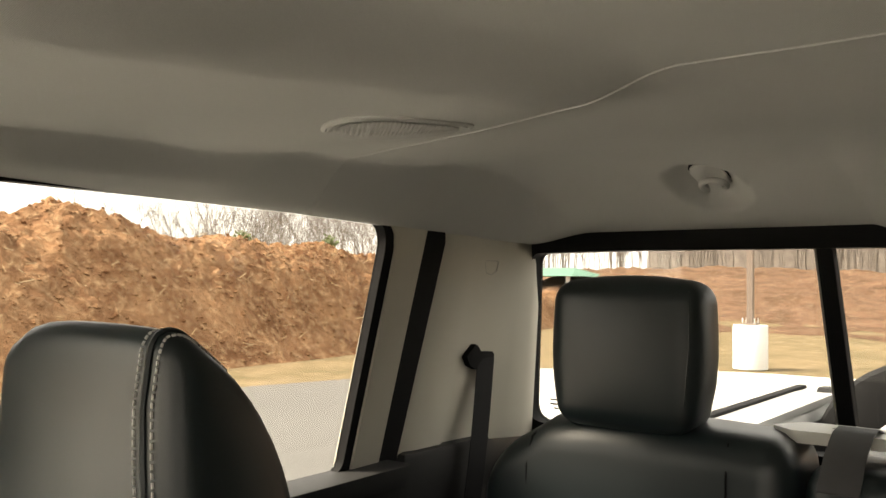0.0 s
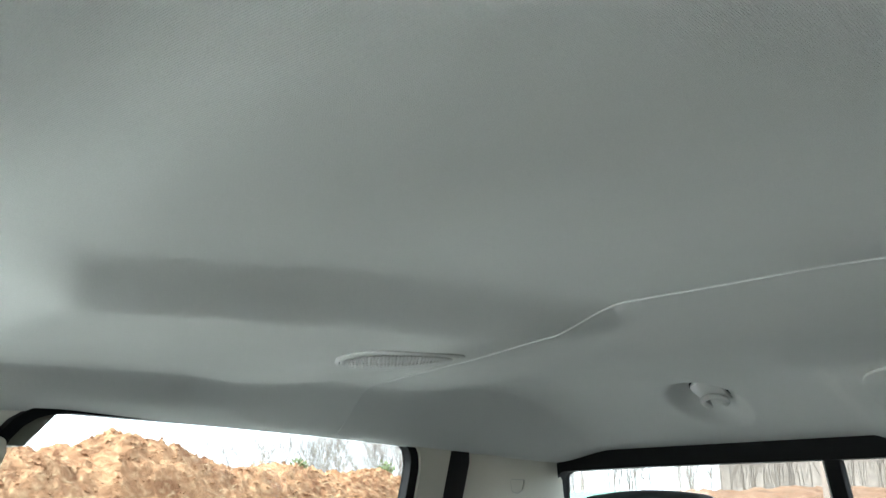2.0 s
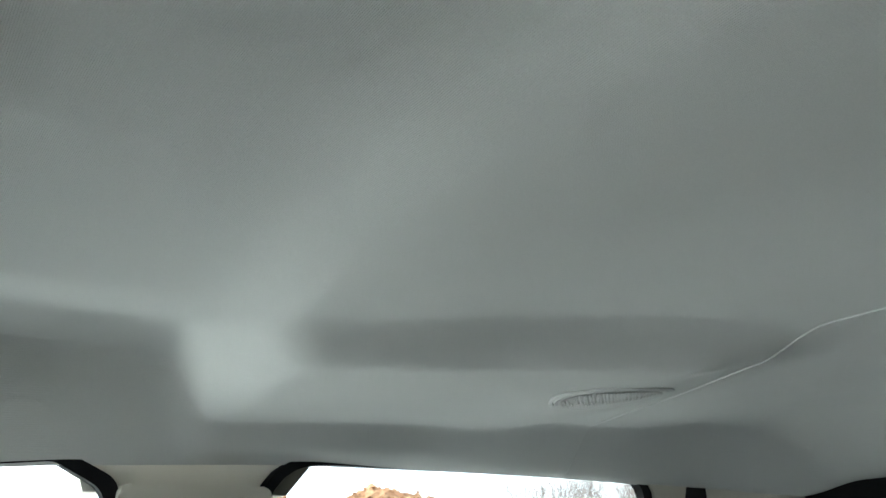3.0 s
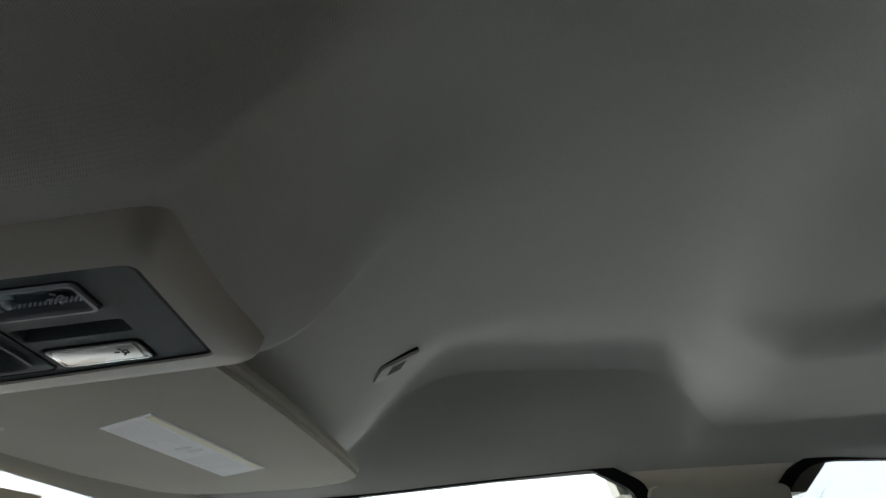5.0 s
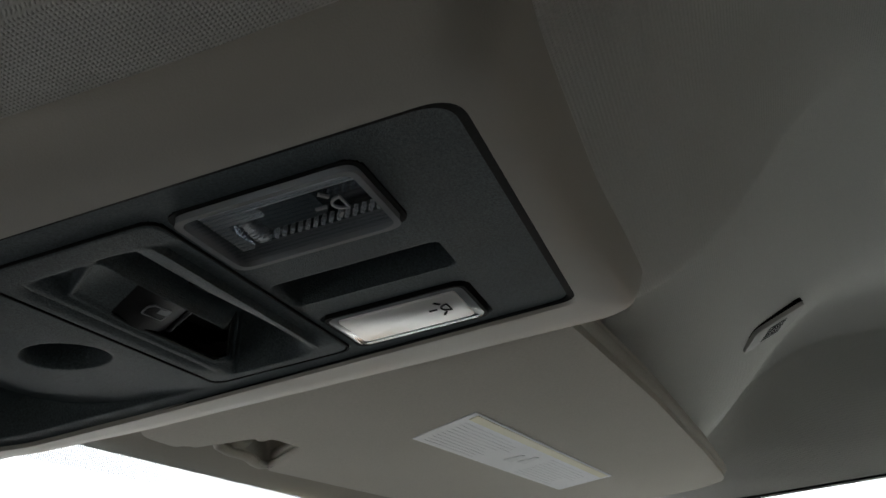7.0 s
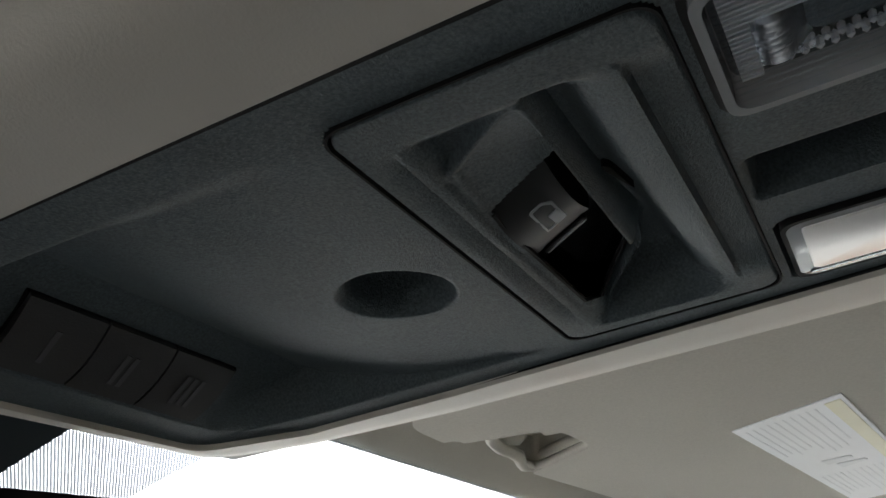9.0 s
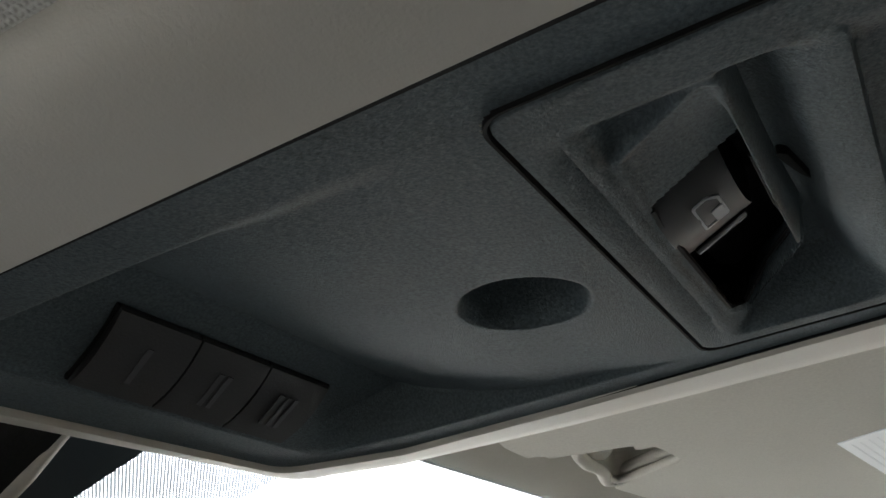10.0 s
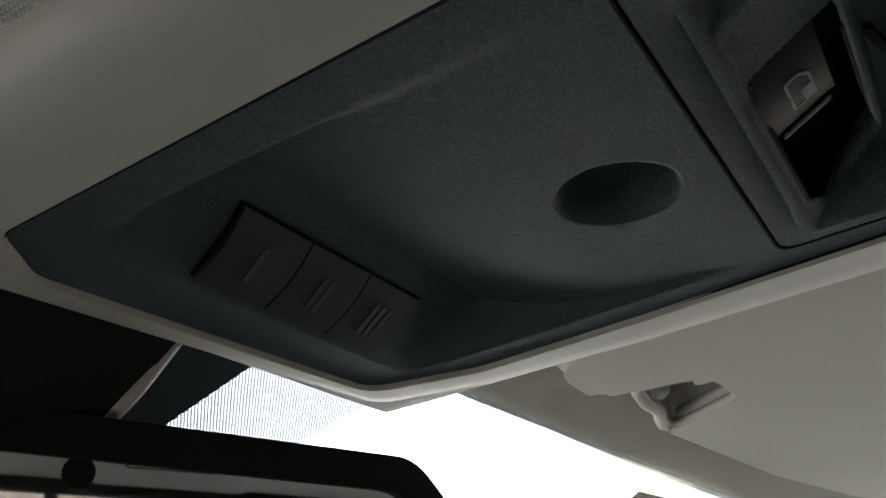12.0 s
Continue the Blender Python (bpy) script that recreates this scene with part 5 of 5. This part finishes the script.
tb = thing("strap_bracket", (0.17, -1.54, 1.49), "pale plastic strap guide with grey webbing on the rear seat top", "strap guide")
o = rounded([(0.095, -1.60), (0.245, -1.60), (0.275, -1.545), (0.240, -1.515), (0.110, -1.520)], 0.012, 5)
i = rounded([(0.125, -1.575), (0.200, -1.575), (0.203, -1.568), (0.203, -1.560), (0.125, -1.560)], 0.003, 5)
part("plate", ring(o, i, lambda a, b, h: (a, b, 1.484 + h), 0.0, 0.016), M_PALE, tb)
part("webbing", strip([(0.165, -1.567, 1.500), (0.166, -1.545, 1.506), (0.167, -1.515, 1.502), (0.168, -1.475, 1.478), (0.169, -1.442, 1.44)], [(0.024, 0, 0)] * 5, (0, 0.001, 0.0015)), M_WEB, tb)

# ---- outside: pickup bed ----
bed = thing("pickup_bed", (0, -2.9, 0.6), "pickup bed with bright side rails and a black liner", "truck bed")
for sgn in (1, -1):
    part("side_wall", box(min(sgn * 0.80, sgn * 0.885), max(sgn * 0.80, sgn * 0.885), -3.95, -1.86, 0.60, 1.290, 0.02), M_WHITE, bed, "white painted bed side")
    part("rail_cap", box(min(sgn * 0.838, sgn * 0.872), max(sgn * 0.838, sgn * 0.872), -3.95, -1.87, 1.288, 1.304, 0.005), M_BLACK, bed)
    part("rail", box(min(sgn * 0.70, sgn * 0.835), max(sgn * 0.70, sgn * 0.835), -3.80, -1.90, 1.268, 1.296, 0.006), M_ALU, bed, "bright metal rail")
    part("rail_lip", box(min(sgn * 0.715, sgn * 0.80), max(sgn * 0.715, sgn * 0.80), -3.80, -1.90, 1.215, 1.262, 0.008), M_WHITE, bed)
    part("liner_side", box(min(sgn * 0.74, sgn * 0.80), max(sgn * 0.74, sgn * 0.80), -3.90, -1.88, 0.72, 1.214, 0.01), M_LINER, bed)
part("bed_floor", box(-0.80, 0.80, -3.95, -1.86, 0.66, 0.72, 0.0), M_LINER, bed)
part("tailgate", box(-0.80, 0.80, -4.01, -3.95, 0.66, 1.30, 0.015), M_LINER, bed)
part("front_wall", box(-0.80, 0.80, -1.90, -1.86, 0.66, 1.26, 0.01), M_LINER, bed)
tyre = thing("spare_wheel", (0.30, -3.2, 0.72), "black tyre with a pale rim standing in the bed", "wheel")
bm = bmesh.new()


def on_wheel(r, t, w):
    return (0.34 + r * math.cos(t), -3.55 + w, 1.09 + r * math.sin(t))


prof = [(0.20, -0.08), (0.30, -0.095), (0.355, -0.085), (0.37, -0.05), (0.37, 0.05), (0.355, 0.085), (0.30, 0.095), (0.20, 0.08)]
rows = [[bm.verts.new(on_wheel(r, 2 * math.pi * k / 48, w)) for k in range(48)] for r, w in prof]
for p, q in zip(rows, rows[1:] + rows[:1]):
    for i2 in range(48):
        bm.faces.new((p[i2], p[(i2 + 1) % 48], q[(i2 + 1) % 48], q[i2]))
part("tyre", bm, M_BLACK, tyre)
bm = bmesh.new()
prof = [(0.205, 0.085), (0.195, 0.09), (0.175, 0.06), (0.08, 0.03), (0.0005, 0.03)]
rows = [[bm.verts.new(on_wheel(r, 2 * math.pi * k / 48, w)) for k in range(48)] for r, w in prof]
for p, q in zip(rows, rows[1:]):
    for i2 in range(48):
        bm.faces.new((p[i2], p[(i2 + 1) % 48], q[(i2 + 1) % 48], q[i2]))
part("rim", bm, M_STEEL, tyre)

# ---- outside: ground, pile, woods ----
def ground_z(x, y):
    z = 0.35 * ease(-20, -34, y) + 1.75 * ease(-30, -46, y + 0.2 * abs(x - 12))
    z += 0.25 * noise.noise((x * 0.12, y * 0.12, 3)) * ease(-19, -30, y)
    z += 0.12 * noise.noise((x * 0.5, y * 0.5, 7)) * ease(-19, -24, y)
    return z - 0.02


def warp(f, a, b):
    return a + (b - a) * f


def ground_place(u, v):
    x = math.copysign(abs(2 * u - 1) ** 2.6, 2 * u - 1) * 900
    y = math.copysign(abs(2 * v - 1) ** 2.6, 2 * v - 1) * 900
    return (x, y, ground_z(x, y))


solid("ground", grid(150, 150, ground_place), M_GRASS, "dry patchy grass and soil", "ground", kind="structure", angle=90)
lot = rounded([(11.6, 16.0), (11.2, -6.2), (10.4, -9.7), (9.95, -11.8), (8.75, -15.2), (7.7, -16.2), (5.4, -17.5), (-1.1, -17.9), (-1.3, 0), (-1.3, 16.0)], [0, 2, 2, 2, 1.5, 1, 2, 0.3, 0, 0], 4)
solid("pavement", prism(lot, lambda a, b, h: (a, b, h), -0.05, 0.03), M_ASPHALT, "pale worn pavement of a parking lot", "pavement", kind="structure", smooth=False)
solid("pavement_2", prism([(11.6, 1.6), (11.2, -6.2), (10.4, -9.7), (9.95, -11.8), (8.8, -14.8), (5.6, -9.6), (4.4, -9.0), (4.4, 1.6)], lambda a, b, h: (a, b, h), -0.04, 0.034), M_DRIVE, "grey worn asphalt lane at the edge of the lot", "pavement", kind="structure", smooth=False)
# the pickup's shade on the lot, put in as a dark unseen patch
solid("truck_shade_patch", prism([(-1.28, 2.6), (2.4, 2.6), (3.2, 1.0), (3.2, -1.4), (2.4, -2.4), (-1.28, -2.4)], lambda a, b, h: (a, b, h), -0.04, 0.034), M_DIM_GROUND, "unseen dark ground standing in for the pickup's shade", "pavement", kind="structure", smooth=False)
# dark ground beside the lot, added to weaken light from the left
solid("road", prism([(-1.32, 16.0), (11.6, 16.0), (11.9, 40), (-30, 40), (-30, -18.2), (-1.12, -17.9)], lambda a, b, h: (a, b, h), -0.05, 0.025), M_DIM_GROUND, "dark ground added beside the lot to keep bounce low", "road", kind="structure", smooth=False)
SKY_LINE = [(-40, 0.3), (-30, 1.2), (-24, 1.9), (-19, 2.35), (-16.6, 2.62), (-13.6, 2.62), (-12.2, 2.68), (-11.4, 2.80), (-10.9, 3.0), (-10.1, 3.14), (-9.4, 3.05), (-8.8, 2.76), (-8.3, 2.70), (-7.6, 2.95), (-6.9, 3.05), (-5.5, 2.8), (-3, 2.4), (0, 1.7), (4, 0.8), (9, 0.3), (14, 0.1)]


def pile_place(u, v):
    x, y = 12.0 + 12 * v, -40 + 54 * u
    crest = lerp_table(SKY_LINE, y)
    base = 12.7 + 0.10 * max(0, -y - 8) + 0.5 * noise.noise((y * 0.3, 2, 0))
    f = ease(base, 16.2, x)
    prof = f ** 0.75 * (1 - 0.5 * ease(17, 24, x))
    z = crest * prof
    lump = 0.24 * noise.noise((x * 0.9, y * 0.9, 1)) + 0.20 * abs(noise.noise((x * 1.7, y * 1.7, 5))) + 0.16 * abs(noise.noise((x * 3.6, y * 3.6, 9))) + 0.09 * noise.noise((x * 8, y * 8, 2)) - 0.10
    return (x, y, z + lump * min(1, 0.15 + 1.2 * prof) * min(1, crest) - 0.06)


solid("dirt_pile", grid(900, 190, pile_place), M_EARTH, "long heap of red-brown excavated soil", "dirt pile", kind="stuff", angle=90)


def scatter(name, count, seed, shape, mat, label, category):
    """Many small pieces strewn over the near face of the heap."""
    r = random.Random(seed)
    verts, faces = [], []
    for _ in range(count):
        u, v = (r.uniform(-24, 2) + 40) / 54, r.uniform(0.05, 0.48) ** 1.1
        p = Vector(pile_place(u, v))
        if p.z > 0.05:
            shape(r, p, verts, faces)
    me = bpy.data.meshes.new(name)
    me.from_pydata(verts, [], faces)
    me.materials.append(mat)
    return tagged(new(name, me), label, category, kind="stuff")


def clod(r, p, verts, faces):
    s, o = 0.015 + 0.060 * r.random() ** 3.5, len(verts)
    for d in ((1, 0, 0), (0, 1, 0), (-1, 0, 0), (0, -1, 0), (0, 0, 0.8), (0, 0, -0.8)):
        verts.append(p + Vector((d[0] + r.uniform(-0.35, 0.35), d[1] + r.uniform(-0.35, 0.35), d[2] + r.uniform(-0.3, 0.3))) * s)
    faces += [(o + i, o + (i + 1) % 4, o + 4) for i in range(4)] + [(o + (i + 1) % 4, o + i, o + 5) for i in range(4)]


def stalk(r, p, verts, faces):
    o, w = len(verts), r.uniform(0.004, 0.010)
    d = Vector((r.uniform(-0.4, 0.1), r.uniform(-1, 1), r.uniform(-0.3, 0.5))).normalized() * r.uniform(0.05, 0.24)
    p = p + Vector((-0.05, 0, 0.05))
    for q in (p, p + d):
        verts += [q + Vector((0, 0, w)), q + Vector((-w, 0, -w)), q + Vector((w, 0, -w))]
    faces += [(o, o + 1, o + 4, o + 3), (o + 1, o + 2, o + 5, o + 4), (o + 2, o, o + 3, o + 5), (o, o + 2, o + 1), (o + 3, o + 4, o + 5)]


scatter("soil_clods", 8000, 5, clod, M_EARTH, "lumps of red-brown soil on the heap", "soil clods")
scatter("dry_stalks", 700, 8, stalk, M_STRAW, "pale dry stalks and roots strewn over the heap", "dry stalks")


def back_place(u, v):
    x, y = -30 + 75 * u, -27 - 26 * v
    f = ease(0.05, 0.75, v)
    z = ground_z(x, y) + 0.05 * ease(0, 0.1, v) + f * (0.35 + 0.5 * noise.noise((x * 0.15, y * 0.15, 4)))
    z += (0.16 * noise.noise((x * 0.8, y * 0.8, 1)) + 0.1 * noise.noise((x * 2, y * 2, 6))) * (0.3 + f)
    return (x, y, z - 0.12 * (1 - ease(0, 0.08, v)))


solid("dirt_bank", grid(220, 70, back_place), M_BANK, "low bank of bare red soil before the woods", "dirt bank", kind="stuff", angle=90)

# light pole on a round concrete base
lp = thing("light_pole", (5.65, -18.65, 0.0), "slim bronze light pole on a pale round concrete base", "light pole")
bm = bmesh.new()
prof = [(0.345, 0.0), (0.345, 0.86), (0.33, 0.89), (0.001, 0.89)]
rows = [[bm.verts.new((5.65 + r * math.cos(2 * math.pi * k / 32), -18.65 + r * math.sin(2 * math.pi * k / 32), z)) for k in range(32)] for r, z in prof]
for p, q in zip(rows, rows[1:]):
    for i2 in range(32):
        bm.faces.new((p[i2], p[(i2 + 1) % 32], q[(i2 + 1) % 32], q[i2]))
part("base", bm, M_CONCRETE, lp, "pale concrete base")
part("pole", box(5.59, 5.71, -18.71, -18.59, 0.90, 7.0, 0.01), M_BRONZE, lp)
part("flange", box(5.50, 5.80, -18.80, -18.50, 0.889, 0.93, 0.005), M_BRONZE, lp)
for dx in (-0.12, 0.12):
    for dy in (-0.12, 0.12):
        part("bolt", tube([(5.65 + dx, -18.65 + dy, 0.92), (5.65 + dx, -18.65 + dy, 1.03)], 0.014, 6), M_STEEL, lp)

solid("backdrop", grid(120, 6, lambda u, v: (-70 + 108 * u, -92 + 4 * u, 1.0 + v * (13 + 2.5 * noise.noise((u * 60, 3, 1)) + 1.5 * noise.noise((u * 190, 5, 1))))), M_HAZE, "hazy depth of the leafless woods", "backdrop", kind="structure", angle=90)

# picnic shelter
sh = thing("picnic_shelter", (24.0, -41.0, 0.5), "small open shelter with a dark green roof", "shelter")
bm = bmesh.new()
zr = 2.05
e = [bm.verts.new(p) for p in ((20.6, -43.2, zr), (27.4, -43.2, zr), (27.4, -38.8, zr), (20.6, -38.8, zr), (21.6, -41, zr + 0.45), (26.4, -41, zr + 0.45))]
for f in ((0, 1, 5, 4), (1, 2, 5), (2, 3, 4, 5), (3, 0, 4), (3, 2, 1, 0)):
    bm.faces.new([e[k] for k in f])
part("roof", bm, M_GREEN, sh, smooth=False)
for px, py in ((21, -39.2), (27, -39.2), (21, -42.8), (27, -42.8)):
    part("post", box(px - 0.08, px + 0.08, py - 0.08, py + 0.08, 0.4, zr, 0.01), M_CONCRETE, sh)
part("table", box(22.5, 25.5, -41.5, -40.5, 1.05, 1.15, 0.01), M_CONCRETE, sh)
part("table_leg", box(23.7, 24.3, -41.2, -40.8, 0.4, 1.06), M_CONCRETE, sh)


def grow(bm, p, d, length, radius, depth, rnd, spread_a):
    """A bare branch with its side branches."""
    q = p + d * length
    mid = p.lerp(q, 0.5) + Vector((rnd.uniform(-1, 1), rnd.uniform(-1, 1), 0)) * length * 0.05
    tube([p, mid, q], [radius, radius * 0.8, radius * 0.55], 4 if depth < 2 else 3, bm, caps=False)
    if depth == 0:
        return
    for k in range(rnd.choice((2, 3, 3))):
        side_d = Vector((rnd.uniform(-1, 1), rnd.uniform(-1, 1), rnd.uniform(-0.2, 0.6))).normalized()
        nd = (d + side_d * spread_a).normalized()
        start = p.lerp(q, rnd.uniform(0.45, 1.0))
        grow(bm, start, nd, length * rnd.uniform(0.55, 0.8), radius * 0.55, depth - 1, rnd, spread_a)


rnd = random.Random(11)
kinds = []
for k in range(7):
    bm = bmesh.new()
    grow(bm, Vector((0, 0, 0)), Vector((0, 0, 1)), rnd.uniform(3.0, 4.2), rnd.uniform(0.035, 0.065), 4, rnd, 0.6)
    me = bpy.data.meshes.new("bare_tree")
    bm.to_mesh(me)
    bm.free()
    me.materials.append(M_BARK)
    kinds.append(me)


def woods(name, spots, label):
    verts, faces = [], []
    for (x, y, z, s, turn, k) in spots:
        me = kinds[k]
        c, sn = math.cos(turn), math.sin(turn)
        o = len(verts)
        verts += [(x + s * (v.co.x * c - v.co.y * sn), y + s * (v.co.x * sn + v.co.y * c), z + s * v.co.z) for v in me.vertices]
        faces += [[o + i for i in p.vertices] for p in me.polygons]
    me = bpy.data.meshes.new(name)
    me.from_pydata(verts, [], faces)
    me.materials.append(M_BARK)
    me.shade_smooth()
    return tagged(new(name, me), label, "woods", kind="stuff")


spots = []
for k in range(700):
    x = rnd.uniform(-35, 75)
    y = -58 - rnd.uniform(0, 26) + 0.12 * max(0, x)
    spots.append((x, y, 1.5, rnd.uniform(0.7, 1.25), rnd.uniform(0, 6.28), rnd.randrange(7)))
woods("far_woods", spots, "grey-brown leafless woods beyond the soil")
for k in range(26):
    y = -27 + 22 * (k + rnd.uniform(0, 0.7)) / 26
    t = new("bare_tree", kinds[k % 7])
    sc = rnd.uniform(0.42, 0.62) if k % 3 else rnd.uniform(0.6, 0.8)
    t.matrix_basis = Matrix.Translation((rnd.uniform(29, 36) + 0.2 * (-y - 14), y * 1.7 - 3, 0.3)) @ Matrix.Rotation(rnd.uniform(0, 6.28), 4, "Z") @ Matrix.Scale(sc, 4)
    tagged(t, "small leafless tree behind the soil heap", "tree", "trees behind the heap")
for k, (y, s) in enumerate(((-15.2, 0.26), (-18.3, 0.30))):
    bm = bmesh.new()
    for j in range(260):
        d = Vector((rnd.gauss(0, 1), rnd.gauss(0, 1), rnd.gauss(0, 1))).normalized() * rnd.uniform(0.3, 1) * s
        p = Vector((17.2, y, 2.62)) + Vector((d.x, d.y, abs(d.z) * 1.1))
        w = Vector((rnd.uniform(-1, 1), rnd.uniform(-1, 1), rnd.uniform(-1, 1))) * 0.045
        h = Vector((rnd.uniform(-1, 1), rnd.uniform(-1, 1), rnd.uniform(0, 1))) * 0.06
        bm.faces.new([bm.verts.new(q) for q in (p, p + w, p + w + h, p + h)])
    solid("evergreen_shrub", bm, M_SHRUB, "small green shrub on top of the soil heap", "shrub", "shrubs on the heap", smooth=False, recalc=False)
